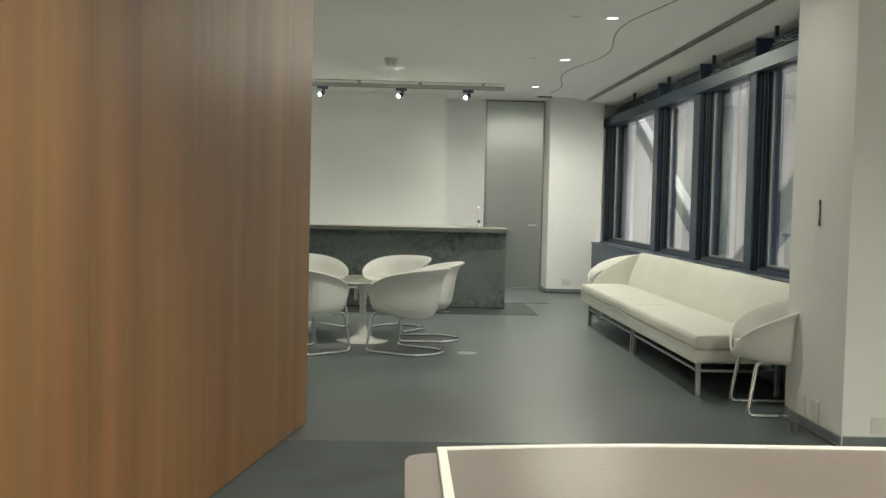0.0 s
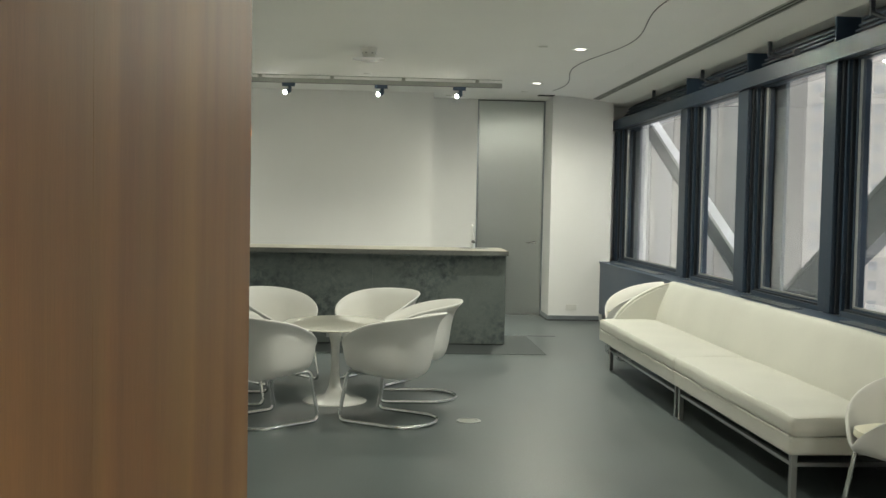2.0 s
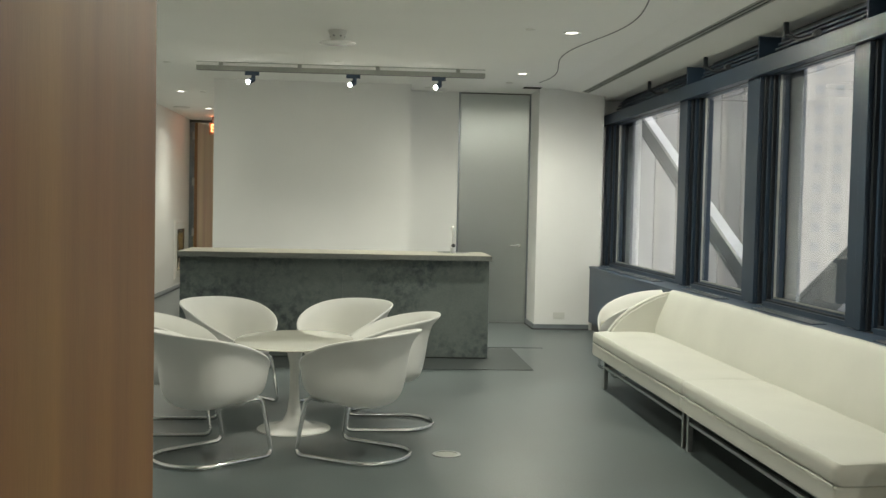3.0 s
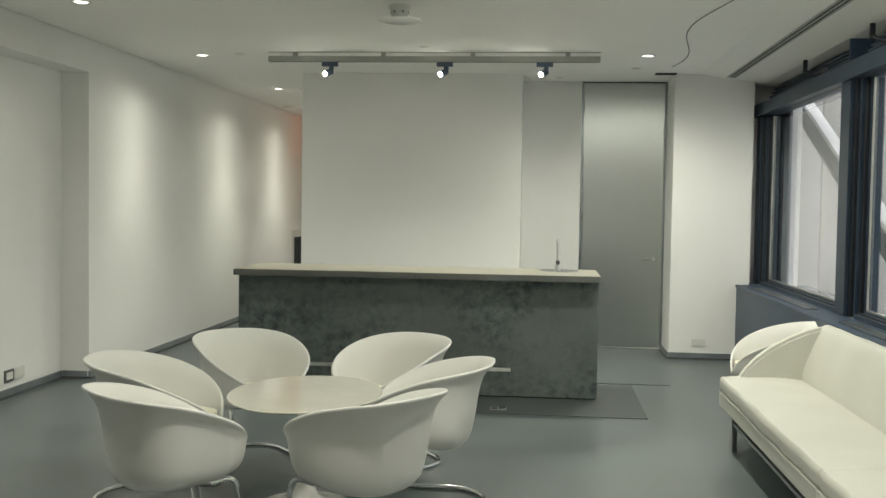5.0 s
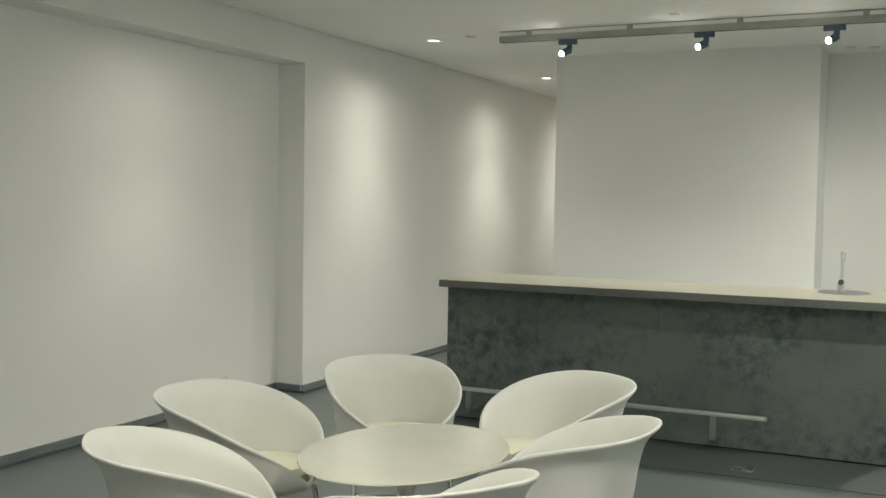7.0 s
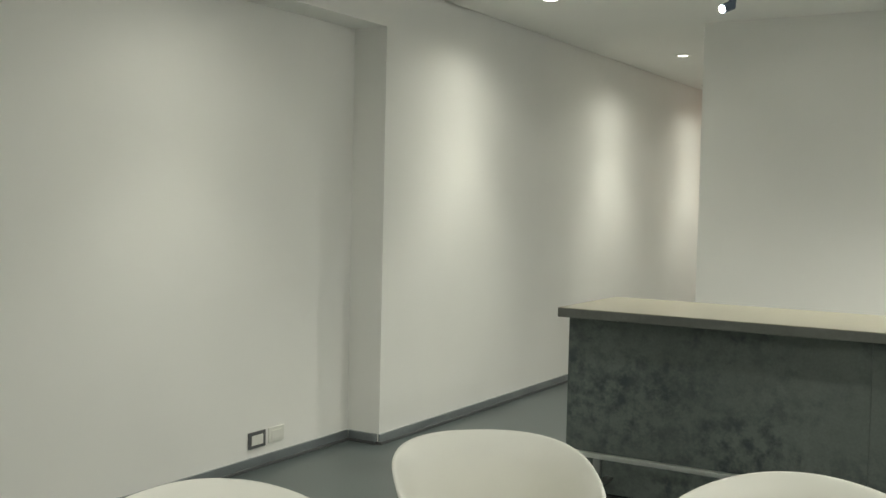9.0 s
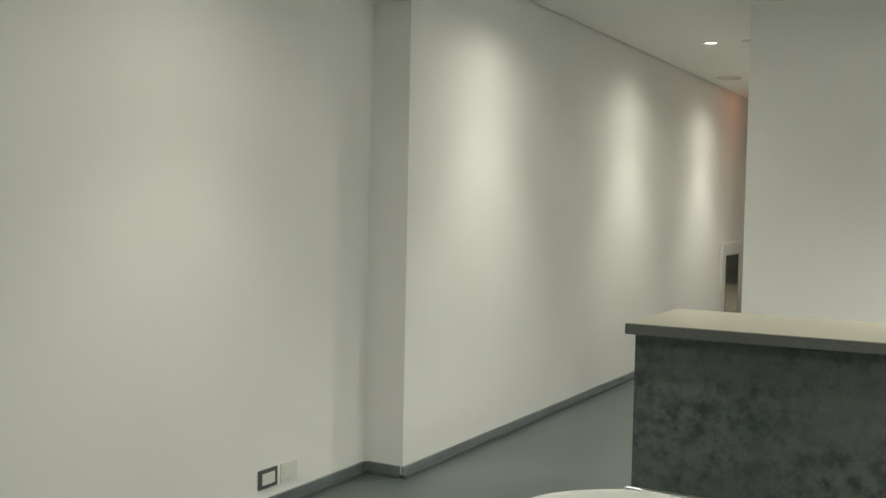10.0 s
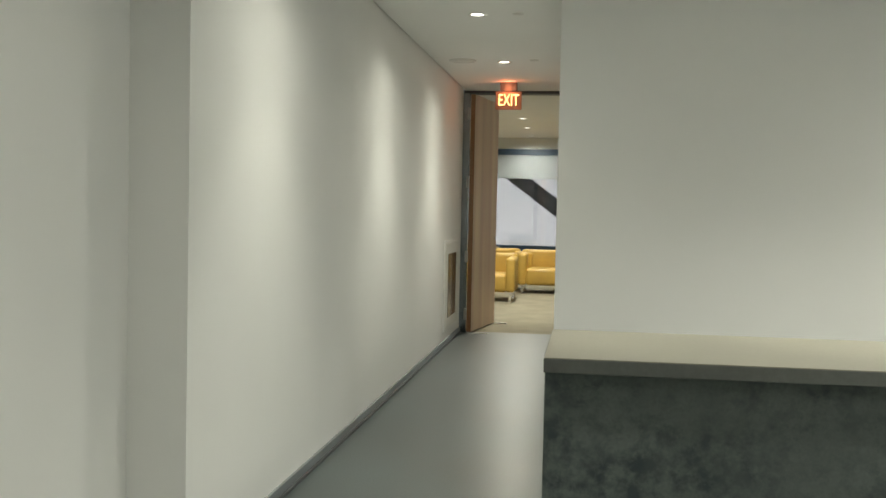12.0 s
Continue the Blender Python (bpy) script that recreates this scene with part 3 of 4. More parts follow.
def shell_mesh():
    """A moulded tub: flat base, upright sides, low in front and rising to a back that flares out at its rim."""
    bm = bmesh.new()
    n, zb = 60, 0.278
    rows = []
    for i in range(n):
        th = 2 * math.pi * i / n                      # 0 at the back
        c, sn = math.cos(th), math.sin(th)
        w = 1 - (min(th, 2 * math.pi - th) / math.pi) ** 2.4
        rz = 0.342 + 0.332 * w
        squash = (abs(c) ** 2.5 + abs(sn) ** 2.5) ** (-1 / 2.5)
        ux, uy = sn * squash, c * squash
        low = zb + 0.020 * (1 - c)
        rise = rz - low
        def at(r_side, r_back, r_front, z):
            return (r_side * ux, (r_back if c > 0 else r_front) * uy, z)
        rows.append(spline([(0.0, 0.0, zb + 0.026), at(0.11, 0.10, 0.12, low - 0.001), at(0.185, 0.165, 0.205, low + 0.006),
                            at(0.226, 0.206, 0.252, low + 0.13 * rise), at(0.243, 0.226, 0.272, low + 0.36 * rise),
                            at(0.254, 0.241, 0.279, low + 0.62 * rise), at(0.268, 0.268, 0.280, low + 0.85 * rise), at(0.296, 0.322, 0.278, rz)], 3)[1:])
    made = [[bm.verts.new(p) for p in row] for row in rows]
    mid = bm.verts.new((0, 0, zb + 0.026))
    for i in range(n):
        a, b = made[i], made[(i + 1) % n]
        bm.faces.new((mid, a[0], b[0]))
        for k in range(len(a) - 1):
            bm.faces.new((a[k], a[k + 1], b[k + 1], b[k]))
    bmesh.ops.recalc_face_normals(bm, faces=bm.faces)
    return bm


def make_chair(label, group):
    c = thing("shell_chair", label, "chair", group)
    sh = part("shell", shell_mesh(), SHELL, c, "white moulded tub shell", True)
    so = sh.modifiers.new("thickness", "SOLIDIFY")
    so.thickness, so.offset = 0.014, 0.0
    sub = sh.modifiers.new("round", "SUBSURF")
    sub.levels = sub.render_levels = 1
    pad = bmesh.new()
    lathe(pad, [(0, -0.045), (0.15, -0.045), (0.19, -0.035), (0.220, -0.010), (0.217, 0.018), (0.16, 0.038), (0, 0.043)], (0, -0.030, 0.368), 36, 1.0, 1.08)
    for v in pad.verts:
        v.co.z -= 0.10 * v.co.y
    part("seat_pad", pad, PAD, c, "cream padded leather seat", True)
    z = 0.014
    line = [(-0.165, -0.10, 0.300), (-0.200, -0.185, 0.318), (-0.222, -0.235, z), (-0.222, 0.10, z)]
    pts = fillet(line, 0.045)
    arc = [Vector((-0.222 * math.cos(a), 0.10 + 0.185 * math.sin(a), z)) for a in [math.pi * k / 20 for k in range(1, 20)]]
    other = [Vector((-p.x, p.y, p.z)) for p in pts[::-1]]
    part("chrome_frame", tube(bmesh.new(), pts + arc + other, 0.0115, 12), CHROME, c, "bent chrome tube cantilever base", True)
    return c


def facing(x, y, fx, fy):
    return pose(x, y, 0, 0, 0, math.degrees(math.atan2(fx, -fy)))


first = make_chair("white moulded tub chair on chrome tube base at round table", "chairs round the table")
first.matrix_basis = facing(1.115, 8.03, -0.84, 0.54)
for x, y, fx, fy in ((0.355, 7.964, 0.74, 0.68), (1.278, 8.77, -1.0, 0.0), (0.055, 8.63, 1.0, 0.05), (0.265, 9.43, 0.66, -0.75), (1.01, 9.44, -0.55, -0.83)):
    copy_thing(first, facing(x, y, fx, fy))
for x, y, fx, fy in ((3.30, 5.93, -1.0, 0.09), (3.31, 10.72, -1.0, 0.0)):
    tagged(copy_thing(first, facing(x, y, fx, fy)), "white moulded tub chair on chrome base beside the sofa", group="chairs beside the sofa")

# ---------------------------------------------------------------- pedestal table
ped = thing("pedestal_table", "white oval pedestal table among tub chairs", "table", at=(0.743, 8.645, 0))
part("tabletop", lathe(bmesh.new(), [(0, 0.500), (0.80, 0.500), (0.97, 0.512), (1.0, 0.518), (0.995, 0.5235), (0.0, 0.524)], seg=72, sx=0.345, sy=0.455), LAMINATE, ped, "glossy cream white oval top")
part("stem", lathe(bmesh.new(), [(0.212, 0.0), (0.213, 0.006), (0.18, 0.011), (0.11, 0.024), (0.062, 0.052), (0.040, 0.10), (0.030, 0.18), (0.026, 0.27), (0.030, 0.38), (0.046, 0.45), (0.085, 0.485), (0.16, 0.500)], seg=48), LACQUER, ped, "white lacquered trumpet stem", True)

# ---------------------------------------------------------------- sofa
sofa = thing("sofa", "long ivory leather sofa on steel legs by the windows", "sofa")


def padded(outline, a, b, lift=0.0, lumps=0.004, seed=1):
    """A stuffed cushion: a closed outline drawn along y, rounded off at both ends and slightly lumpy."""
    bm = bmesh.new()
    cx = (min(p[0] for p in outline) + max(p[0] for p in outline)) / 2
    cz = (min(p[1] for p in outline) + max(p[1] for p in outline)) / 2
    top = max(p[1] for p in outline)
    count = 36
    stations = [(a, 0.022), (a + 0.004, 0.012), (a + 0.012, 0.004)]
    stations += [(a + 0.03 + (b - a - 0.06) * i / count, 0.0) for i in range(count + 1)]
    stations += [(b - 0.012, 0.004), (b - 0.004, 0.012), (b, 0.022)]
    rings = []
    for y, inset in stations:
        u = (y - a) / (b - a)
        ring = []
        for x, z in outline:
            d = Vector((cx - x, 0, cz - z))
            p = Vector((x, y, z)) + d.normalized() * min(inset, d.length)
            wave = math.sin(9.1 * y + 7.0 * x + seed) * math.sin(5.3 * y - 11.0 * z + 2 * seed)
            p += -d.normalized() * lumps * wave
            if z > top - 0.02:
                p.z += lift * (4 * u * (1 - u)) ** 0.5
            ring.append(bm.verts.new(p))
        rings.append(ring)
    n = len(outline)
    for p, q in zip(rings, rings[1:]):
        for i in range(n):
            bm.faces.new((p[i], p[(i + 1) % n], q[(i + 1) % n], q[i]))
    bm.faces.new(rings[0][::-1])
    bm.faces.new(rings[-1])
    bmesh.ops.recalc_face_normals(bm, faces=bm.faces)
    return bm


def closed(points, per=3):
    return [(p.x, p.y) for p in spline([(*q, 0) for q in points + points[:1]], per)[:-1]]


SEAT = [(2.900, 0.298), (2.886, 0.312), (2.884, 0.340), (2.885, 0.366), (2.893, 0.380), (2.900, 0.3865), (2.912, 0.3855), (3.00, 0.392), (3.16, 0.396), (3.30, 0.391), (3.40, 0.378), (3.46, 0.360), (3.47, 0.330), (3.45, 0.298), (3.20, 0.297)]
BACK = [(3.37, 0.32), (3.352, 0.385), (3.366, 0.47), (3.400, 0.57), (3.437, 0.655), (3.464, 0.70), (3.492, 0.717), (3.52, 0.711), (3.543, 0.688), (3.554, 0.60), (3.555, 0.30), (3.54, 0.24), (3.40, 0.24)]
for k, (a, b) in enumerate(((6.33, 8.150), (8.158, 10.31))):
    one_box("seat_base", 2.888, 3.52, a, b, 0.212, 0.298, LEATHER, 0.012, sofa)
    part("seat_cushion", padded(closed(SEAT), a - 0.008, b + 0.004, 0.006, 0.005, k + 1), LEATHER, sofa, "ivory leather seat cushion with piped edge", True)
    # piped seam along the front edge
    part("piping", tube(bmesh.new(), [Vector((2.888, y, 0.298)) for y in (a + 0.01, (a + b) / 2, b - 0.01)], 0.004, 8), LEATHER, sofa, "", True)
part("backrest", padded(closed(BACK), 6.20, 10.30, 0.004, 0.0035, 4), LEATHER, sofa, "sloping ivory leather backrest", True)
wing = [(2.99, 0.37), (3.02, 0.43), (3.08, 0.50), (3.16, 0.565), (3.26, 0.625), (3.36, 0.672), (3.46, 0.702), (3.53, 0.70), (3.53, 0.30), (3.02, 0.30)]
bm = prism(bmesh.new(), wing, "y", 10.235, 10.325)
bmesh.ops.bevel(bm, geom=list(bm.edges), offset=0.018, segments=2, affect="EDGES")
part("end_wing", bm, LEATHER, sofa, "curved leather end wing", True)
for y in (6.385, 8.115, 8.20, 10.03):
    for x in (2.93, 3.44):
        one_box("leg", x - 0.0145, x + 0.0145, y - 0.0145, y + 0.0145, 0.0, 0.212, SATIN, 0.002, sofa)
for a, b in ((6.40, 8.10), (8.215, 10.015)):
    for x in (2.93, 3.44):
        one_box("side_rail", x - 0.010, x + 0.010, a, b, 0.150, 0.168, SATIN, 0.002, sofa)
        one_box("top_rail", x - 0.012, x + 0.012, a, b, 0.196, 0.212, SATIN, 0.002, sofa)
for y in (6.385, 8.115, 8.20, 10.03):
    one_box("cross_rail", 2.945, 3.425, y - 0.010, y + 0.010, 0.150, 0.168, SATIN, 0.002, sofa)

sofa.matrix_basis = pose(2.912, 10.02, 0, 0, 0, 0.4) @ pose(-2.92, -10.02, 0)

# ---------------------------------------------------------------- foreground table
desk = thing("meeting_table", "brown lacquered table with pale edge band", "table")
def bow(x, out=0.0):
    return 1.850 + out - 0.050 * ((x - 1.68) / 0.53) ** 2 if x < 1.68 else 1.850 + out - 0.012 * (x - 1.68)


run = [1.165 + 1.835 * i / 24 for i in range(25)]
part("tabletop", prism(bmesh.new(), [(x, bow(x)) for x in run] + [(3.0, 0.95), (1.165, 0.95)], "z", 0.722, 0.752), TABLETOP, desk)
part("side_border", prism(bmesh.new(), [(1.092, 0.95), (1.1475, 0.95), (1.1475, 1.795), (1.120, 1.785), (1.100, 1.770), (1.092, 1.74)], "z", 0.722, 0.750), TABLETOP, desk)
bm = box(bmesh.new(), 1.148, 1.165, 0.95, bow(1.165), 0.722, 0.754, 0.002)
prism(bm, [(x, bow(x)) for x in [1.148] + run] + [(x, bow(x, 0.017)) for x in ([1.148] + run)[::-1]], "z", 0.7225, 0.7545)
part("edge_band", bm, PLASTIC, desk, "pale cream edge band")
for x in (1.35, 2.85):
    one_box("leg", x - 0.03, x + 0.03, 1.36, 1.42, 0.02, 0.722, SATIN, 0.004, desk)
    one_box("foot", x - 0.04, x + 0.04, 1.05, 1.72, 0.0, 0.022, SATIN, 0.004, desk)

# ---------------------------------------------------------------- ceiling fittings
def make_downlight():
    d = thing("downlight", "small round recessed ceiling downlight, lit", "downlight", "ceiling downlights")
    part("trim_ring", lathe(bmesh.new(), [(0.042, 0.0), (0.060, -0.003), (0.064, 0.0), (0.064, 0.004)], seg=28), PLASTIC, d, "", True)
    part("lens", lathe(bmesh.new(), [(0, 0.002), (0.043, 0.001)], seg=24), DIMGLOW, d, "glowing lamp lens")
    return d


EASTROW = [(2.62, y) for y in (3.2, 5.45, 7.80, 10.10, 12.45)]
WESTROW = [(-1.05, y) for y in (7.8, 10.20, 12.46, 14.95, 17.10)]
LOUNGE = [(-1.22, 21.0), (-1.25, 22.6), (-1.28, 24.2), (-1.31, 25.85)]
# unseen fill lamps, added to brighten the chairs, walnut wall and entrance
SOUTH_FILL = [(1.2, 7.05), (1.3, -1.6), (3.4, 0.6), (0.85, 2.5)]
dl = make_downlight()
dl.matrix_basis = pose(*EASTROW[0], HEIGHT - 0.0025)
# fittings of the southern fill lamps are added ones, out of view
for x, y in EASTROW[1:] + WESTROW + SOUTH_FILL + LOUNGE:
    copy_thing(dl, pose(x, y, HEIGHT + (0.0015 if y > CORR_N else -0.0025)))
for x, y in WESTROW:
    spot("washer_light", (x, y, HEIGHT - 0.02), (x - 0.14, y, 0.0), 9.5 if y > 14 else 8.6, 80, 1.0)
    spot("washer_spill", (x, y, HEIGHT - 0.012), (x, y, 0.0), 5.2 if y > 14 else 5.7, 150, 1.0, 0.03)
for x, y in EASTROW:
    spot("downlight_and_fill_lamp", (x, y, HEIGHT - 0.02), (x - 0.05, y, 0.0), 21 if y > 12 else 7.5 if y > 6 else 2.5, 160, 1.0, 0.012)
    if 6 < y < 12:
        spot("downlight_spill", (x, y, HEIGHT - 0.012), (x, y, 0.0), 5.0, 179, 0.08, 0.02)
        spot("downlight_pool", (x, y, HEIGHT - 0.016), (x - 0.1, y, 0.0), 9.0 if y > 9 else 4.0, 100, 1.0, 0.02)
for x, y in LOUNGE:
    spot("downlight_and_fill_lamp", (x, y, HEIGHT - 0.02), (x, y, 0.0), 36 if y < 22 else 20, 164, 1.0, 0.018)
# added fill light, no known fittings at these places
for x, y, watts in zip(*zip(*SOUTH_FILL), (17, 92, 105, 13)):
    spot("downlight_and_fill_lamp", (x, y, HEIGHT - 0.02), (x, y, 0.0), watts, 106 if 2 < y < 5 else 164, 1.0, 0.012)


def make_plate(r):
    s = thing("sprinkler_plate", "small flush white ceiling sprinkler cover plate", "sprinkler", "sprinkler plates")
    part("cover", lathe(bmesh.new(), [(0, -0.006), (r - 0.005, -0.006), (r, -0.002), (r, 0.003)], seg=28), PLASTIC, s, "", True)
    return s


sp = make_plate(0.04)
sp.matrix_basis = pose(2.34, 7.78, HEIGHT - 0.001)
for x, y in ((2.30, 10.01), (-0.71, 12.38), (-0.78, 14.92), (-0.79, 16.98), (0.873, 12.0), (1.79, 13.81), (1.945, 13.855), (2.595, 13.19)):
    copy_thing(sp, pose(x, y, HEIGHT - 0.001))
vent = tagged(part("round_ceiling_vent", lathe(bmesh.new(), [(0, -0.012), (0.07, -0.012), (0.075, -0.004), (0.095, -0.004), (0.10, -0.012), (0.115, -0.010), (0.118, 0.0)], (-1.40, 17.0, HEIGHT), 32), PLASTIC, smooth=True), "round white ceiling vent in the corridor", "vent")

det = thing("smoke_detector", "white ceiling detector cup with a hanging clear disc", "smoke detector", at=(0.91, 10.34, 0))
part("cup", lathe(bmesh.new(), [(0.070, 0.085), (0.068, 0.074), (0.052, 0.04), (0.050, 0.002), (0, 0.002)], (0, 0, HEIGHT - 0.085), 28), PLASTIC, det, "", True)
for k in range(6):
    a = k * math.pi / 3
    one_box("vent_slot", 0.0505 * math.cos(a) - 0.005, 0.0505 * math.cos(a) + 0.005, 0.0505 * math.sin(a) - 0.005, 0.0505 * math.sin(a) + 0.005, HEIGHT - 0.050, HEIGHT - 0.038, GREYPL, 0, det)
part("disc", lathe(bmesh.new(), [(0, 0.0), (0.11, 0.0), (0.132, 0.006), (0.134, 0.010), (0.110, 0.012), (0.03, 0.020), (0, 0.020)], (0, 0, HEIGHT - 0.100), 40), LACQUER, det, "pale round shield disc", True)

# track with three spots
TY = 12.266
track = thing("spot_track", "grey aluminium ceiling spot track on four stems", "lighting track")
one_box("rail", -0.43, 2.234, TY - 0.018, TY + 0.018, 2.522, 2.566, ALU, 0.003, track)
one_box("rail_groove", -0.42, 2.224, TY - 0.008, TY + 0.008, 2.519, 2.5225, GREYPL, 0, track)
one_box("ceiling_strip", -0.43, 2.234, TY - 0.012, TY + 0.012, HEIGHT - 0.004, HEIGHT + 0.001, ALU, 0, track)
for x in (-0.21, 0.51, 1.23, 1.98):
    one_box("stem", x - 0.018, x + 0.018, TY - 0.012, TY + 0.012, 2.566, HEIGHT - 0.004, ALU, 0.002, track)


def make_spot():
    s = thing("track_spotlight", "small blue-grey track spotlight, lit", "spotlight", "track spotlights")
    part("adaptor", box(bmesh.new(), -0.065, 0.065, -0.016, 0.016, -0.034, 0.0, 0.003), BLUE, s)
    part("neck", lathe(bmesh.new(), [(0, -0.075), (0.016, -0.075), (0.020, -0.05), (0.018, -0.034), (0, -0.034)], (0.012, 0, 0), 16), BLUE, s, "", True)
    head = part("head", tube(bmesh.new(), [Vector((0.012, 0.005, -0.072)), Vector((-0.028, -0.040, -0.098))], 0.025, 20), BLUE, s, "", True)
    part("lens", tube(bmesh.new(), [Vector((-0.0270, -0.039, -0.0974)), Vector((-0.034, -0.047, -0.102))], 0.018, 20), GLOW, head, "bright lit lamp lens", True)
    return s


s0 = make_spot()
s0.matrix_basis = pose(0.075, TY, 2.519)
for x in (1.005, 1.80):
    copy_thing(s0, pose(x, TY, 2.519))
for x in (0.075, 1.005, 1.80):
    spot("track_lamp", (x - 0.055, TY - 0.07, 2.405), (x + 0.05, TY - 0.25, 0.9), 11, 130, 1.0, 0.06)

# ---------------------------------------------------------------- wall and floor fittings
def outlet(label, at, rz, dark=False, w=0.115, h=0.075):
    o = thing("wall_outlet", label, "outlet", "wall outlets")
    o.matrix_basis = pose(*at, 0, 0, rz)
    part("plate", box(bmesh.new(), -w / 2, w / 2, -0.008, 0.0, -h / 2, h / 2, 0.002), GREYPL if dark else PLASTIC, o)
    part("insert", box(bmesh.new(), -w * 0.33, w * 0.33, -0.011, -0.0075, -h * 0.3, h * 0.3, 0.001), PLASTIC, o)
    return o


outlet("grey framed socket plate low on the alcove wall", (-1.88, 10.85, 0.147), 90, True, 0.13, 0.085)
outlet("white blank plate low on the alcove wall", (-1.88, 11.00, 0.150), 90, False, 0.12, 0.08)
outlet("white socket plate low on the column", (3.253, COL_S, 0.155), 0, False, 0.125, 0.07)
outlet("white socket plate on the entrance pier side", (3.285, 5.55, 0.115), -90, False, 0.10, 0.12)
outlet("white socket plate on the entrance pier side", (3.285, 5.36, 0.115), -90, False, 0.10, 0.12)
outlet("white socket plate on the pier front", (3.50, 5.03, 0.115), 0, False, 0.14, 0.085)
sw = outlet("slim grey light switch on the pier side", (3.285, 5.40, 1.17), -90, True, 0.018, 0.14)
stop = thing("door_stop", "small black floor door stop by the pier", "door stop", at=(3.19, 5.40, 0))
part("post", lathe(bmesh.new(), [(0, 0), (0.025, 0), (0.025, 0.05), (0.02, 0.055), (0, 0.055)], seg=20), GREYPL, stop, "", True)
part("arm", tube(bmesh.new(), [Vector((0, 0, 0.045)), Vector((-0.02, 0.16, 0.05))], 0.008, 8), GREYPL, stop, "", True)

fd = thing("floor_socket", "round grey metal floor socket cover", "floor socket", at=(1.591, 8.03, 0))
part("ring", lathe(bmesh.new(), [(0.075, 0.0), (0.075, 0.004), (0.058, 0.005), (0.058, 0.001)], seg=32), SATIN, fd, "", True)
part("lid", lathe(bmesh.new(), [(0, 0.003), (0.057, 0.003), (0.058, 0.0)], seg=32), ALU, fd)
fh = thing("floor_hatch", "small metal floor outlet in front of the bar", "floor socket", at=(1.53, 11.0, 0.004))
part("plate", box(bmesh.new(), -0.055, 0.055, -0.045, 0.045, 0.0, 0.005, 0.001), SATIN, fh)
part("flap", box(bmesh.new(), 0.005, 0.05, -0.035, 0.035, 0.005, 0.012, 0.001), CHROME, fh)
part("flap", box(bmesh.new(), -0.05, -0.005, -0.035, 0.035, 0.005, 0.010, 0.001), GREYPL, fh)

# fire hose cabinet in the corridor wall
fc = thing("fire_cabinet", "white flush wall cabinet with dark glass panel", "cabinet")
one_box("frame", WEST, WEST + 0.012, 17.95, 18.95, 0.14, 1.02, WALL, 0.002, fc)
one_box("door", WEST + 0.012, WEST + 0.020, 18.0, 18.90, 0.17, 0.99, PLASTIC, 0.002, fc)
one_box("glass_panel", WEST + 0.020, WEST + 0.024, 18.12, 18.68, 0.27, 0.89, CABGLASS, 0.001, fc, "dark reflecting glass panel")

# ---------------------------------------------------------------- corridor end
df = thing("door_2", "open brown veneer door in grey metal frame", "door", kind="structure")
one_box("jamb", WEST - 0.02, WEST + 0.075, CORR_N - 0.10, CORR_N + 0.04, 0, HEIGHT - 0.03, MIRROR, 0.003, df, "grey metal door jamb")
one_box("head", WEST - 0.02, BLOCK_W, CORR_N - 0.06, CORR_N + 0.10, HEIGHT - 0.03, HEIGHT + 0.003, GREYPL, 0.002, df)
leaf = part("door_leaf", box(bmesh.new(), 0.0, 0.05, 0.0, 1.02, 0.012, 2.555, 0.002), DOORWOOD, df, "brown wood veneer leaf standing open")
leaf.matrix_basis = pose(WEST + 0.085, CORR_N - 0.12, 0, 0, 0, -9.0)
part("edge_lipping", box(bmesh.new(), 0.001, 0.049, -0.004, -0.0005, 0.014, 2.553), WOOD, leaf, "dark brown door edge")
for z in (0.82, 1.62, 2.35, 0.2):
    part("hinge", box(bmesh.new(), -0.03, 0.0, -0.02, 0.03, z - 0.06, z + 0.06, 0.003), SATIN, leaf)
h2 = part("lever_handle", tube(bmesh.new(), fillet([(0.05, 0.95, 0.90), (0.11, 0.95, 0.90), (0.11, 0.84, 0.90)], 0.015), 0.010), CHROME, leaf, "", True)
part("lock", tube(bmesh.new(), [Vector((0.05, 0.95, 1.0)), Vector((0.065, 0.95, 1.0))], 0.022, 16), CHROME, leaf, "", True)
one_box("wedge", 0.06, 0.20, 0.99, 1.02, 0.0, 0.015, PLASTIC).name = "door_wedge"
wedge = tagged(bpy.data.objects["door_wedge"], "pale wooden door wedge on the floor", "door wedge")
wedge.matrix_basis = pose(WEST + 0.085, CORR_N - 0.12, 0, 0, 0, -9.0)
strip = tagged(one_box("floor_strip", WEST + 0.09, WEST + 0.32, CORR_N - 0.16, CORR_N - 0.14, 0.0, 0.006, PLASTIC), "pale strip lying on the floor by the door", "strip")

ex = thing("exit_sign", "glowing orange exit sign under the corridor ceiling", "exit sign", at=(-1.122, 18.5, 2.419))
part("panel", box(bmesh.new(), -0.13, 0.13, 0.0, 0.03, -0.09, 0.09, 0.004), REDPANEL, ex, "orange tinted sign panel")
part("mount", box(bmesh.new(), -0.085, 0.085, -0.01, 0.05, 0.092, 0.181, 0.003), GREYPL, ex, "dark ceiling mount")
txt = bpy.data.curves.new("letters", "FONT")
txt.body, txt.size, txt.extrude, txt.align_x, txt.align_y = "EXIT", 0.165, 0.002, "CENTER", "CENTER"
txt.materials.append(REDGLOW)
let = new("letters", txt)
let.parent = ex
let.matrix_basis = pose(0, -0.003, 0, 90, 0, 0) @ Matrix.Diagonal((0.62, 1.0, 1.0, 1))
tagged(let, "glowing orange letters")
red = bpy.data.lights.new("exit_glow", "POINT")
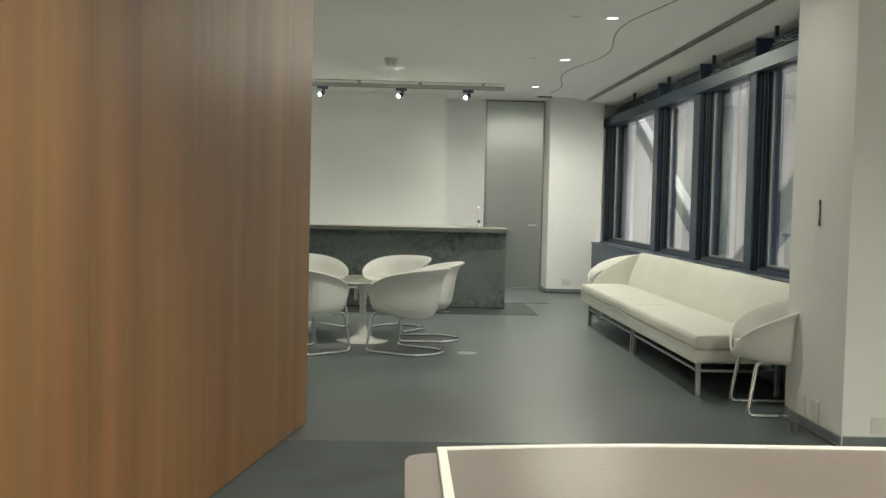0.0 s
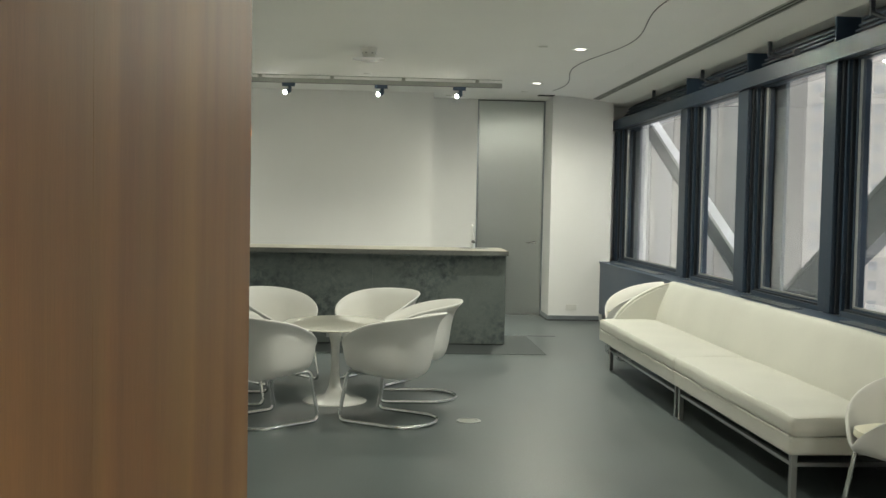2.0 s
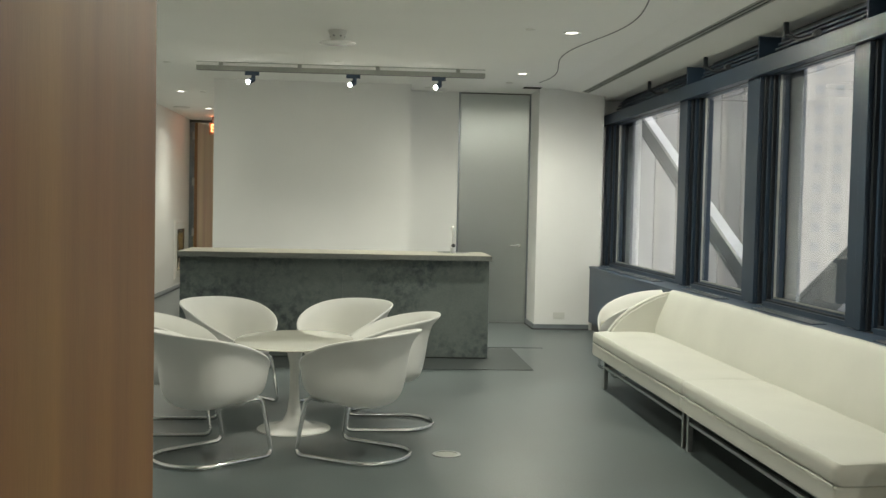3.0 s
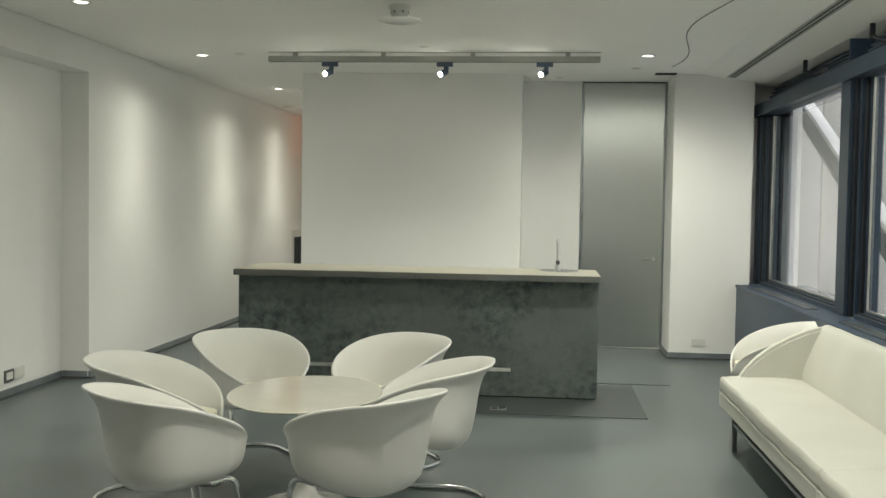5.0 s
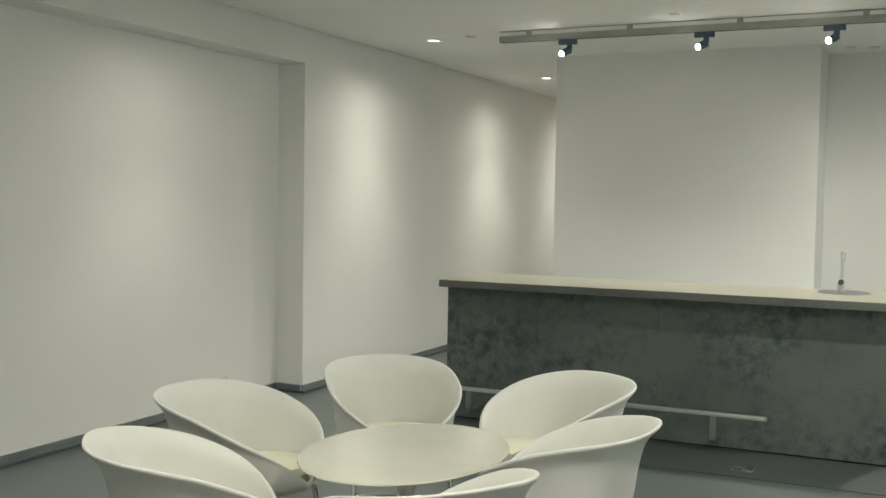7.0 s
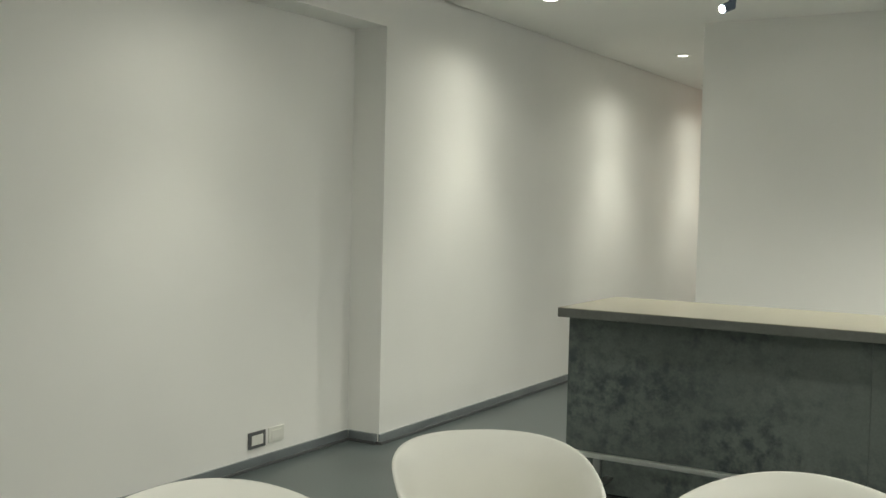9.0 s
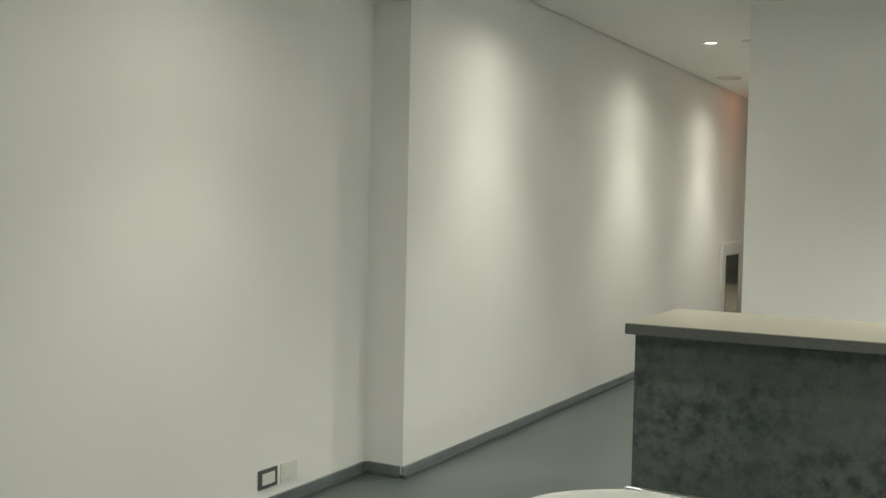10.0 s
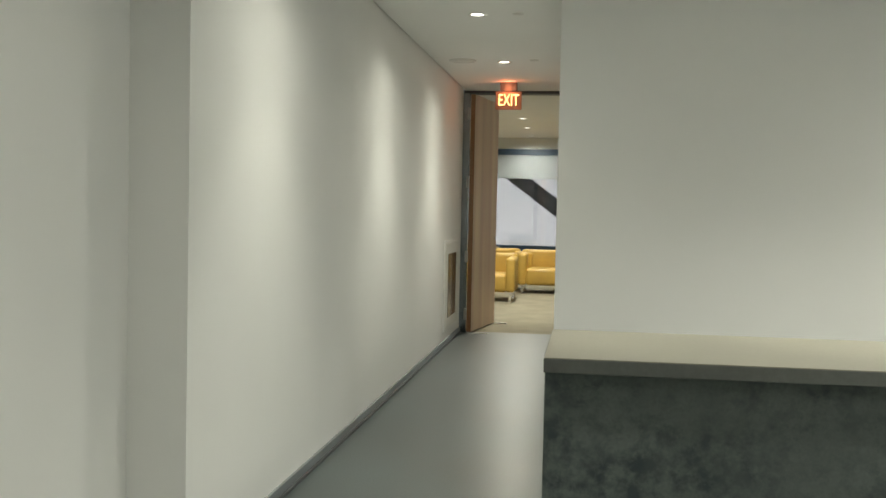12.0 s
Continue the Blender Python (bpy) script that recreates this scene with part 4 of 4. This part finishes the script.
red.energy, red.color, red.shadow_soft_size = 0.22, (1.0, 0.25, 0.10), 0.06
new("exit_glow", red).location = (-1.122, 18.46, 2.535)

# ---------------------------------------------------------------- far sitting room
rw = thing("window_lounge", "wide window with half-drawn grey roller blind", "window", kind="structure")
one_box("sill", -6.0, 4.0, 26.45, 26.75, 0.0, 0.62, FRAME, 0.003, rw)
one_box("bottom_rail", -6.0, 4.0, 26.5, 26.6, 0.62, 0.70, FRAME, 0.003, rw)
one_box("head", -6.0, 4.0, 26.45, 27.12, 2.40, 2.70, WALL, 0.003, rw)
one_box("blind_box", -6.0, 4.0, 26.38, 26.45, 2.30, 2.405, FRAME, 0.003, rw)
one_box("roller_blind", -6.0, 4.0, 26.40, 26.404, 1.88, 2.30, BLIND, 0, rw, "half-drawn grey roller blind")
for x in (-4.2, 0.4, 2.4):
    one_box("mullion", x - 0.06, x + 0.06, 26.5, 26.62, 0.70, 2.40, FRAME, 0.003, rw)
pn = one_box("pane", -6.0, 4.0, 26.55, 26.558, 0.70, 2.40, GLASS, 0, rw)
pn.visible_shadow = False
lb = thing("steel_brace", "diagonal dark grey steel brace outside the lounge window", "brace", "diagonal braces outside the windows")
bm = bmesh.new()
prism(bm, [(-2.7, 2.55), (-2.25, 2.55), (0.6, 0.45), (0.6, 0.1)], "y", 27.1, 27.35)
part("web", bm, BRACE, lb)
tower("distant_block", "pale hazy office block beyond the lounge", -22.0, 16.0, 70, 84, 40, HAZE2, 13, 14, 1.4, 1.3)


def armchair(label, at, rz):
    a = thing("armchair", label, "armchair", "yellow armchairs")
    a.matrix_basis = pose(*at, 0, 0, rz)
    for name, b in (("seat", (-0.33, 0.33, -0.40, 0.30, 0.14, 0.40)), ("backrest", (-0.44, 0.44, 0.24, 0.42, 0.14, 0.68)), ("armrest", (-0.45, -0.31, -0.42, 0.30, 0.14, 0.64)), ("armrest", (0.31, 0.45, -0.42, 0.30, 0.14, 0.64))):
        part(name, box(bmesh.new(), *b, 0.05, 4), YELLOW, a, "", True)
    for x in (-0.38, 0.38):
        one_box("leg", x - 0.02, x + 0.02, -0.37, -0.33, 0.0, 0.15, CHROME, 0.003, a)
        one_box("leg", x - 0.02, x + 0.02, 0.33, 0.37, 0.0, 0.15, CHROME, 0.003, a)
        one_box("runner", x - 0.02, x + 0.02, -0.33, 0.33, 0.0, 0.018, CHROME, 0.003, a)


armchair("mustard yellow leather armchair on chrome legs", (-1.78, 23.35, 0), 0)
armchair("mustard yellow leather armchair on chrome legs facing the corridor", (-0.95, 24.95, 0), 0)
armchair("mustard yellow leather armchair by the lounge window", (-1.75, 25.2, 0), 20)
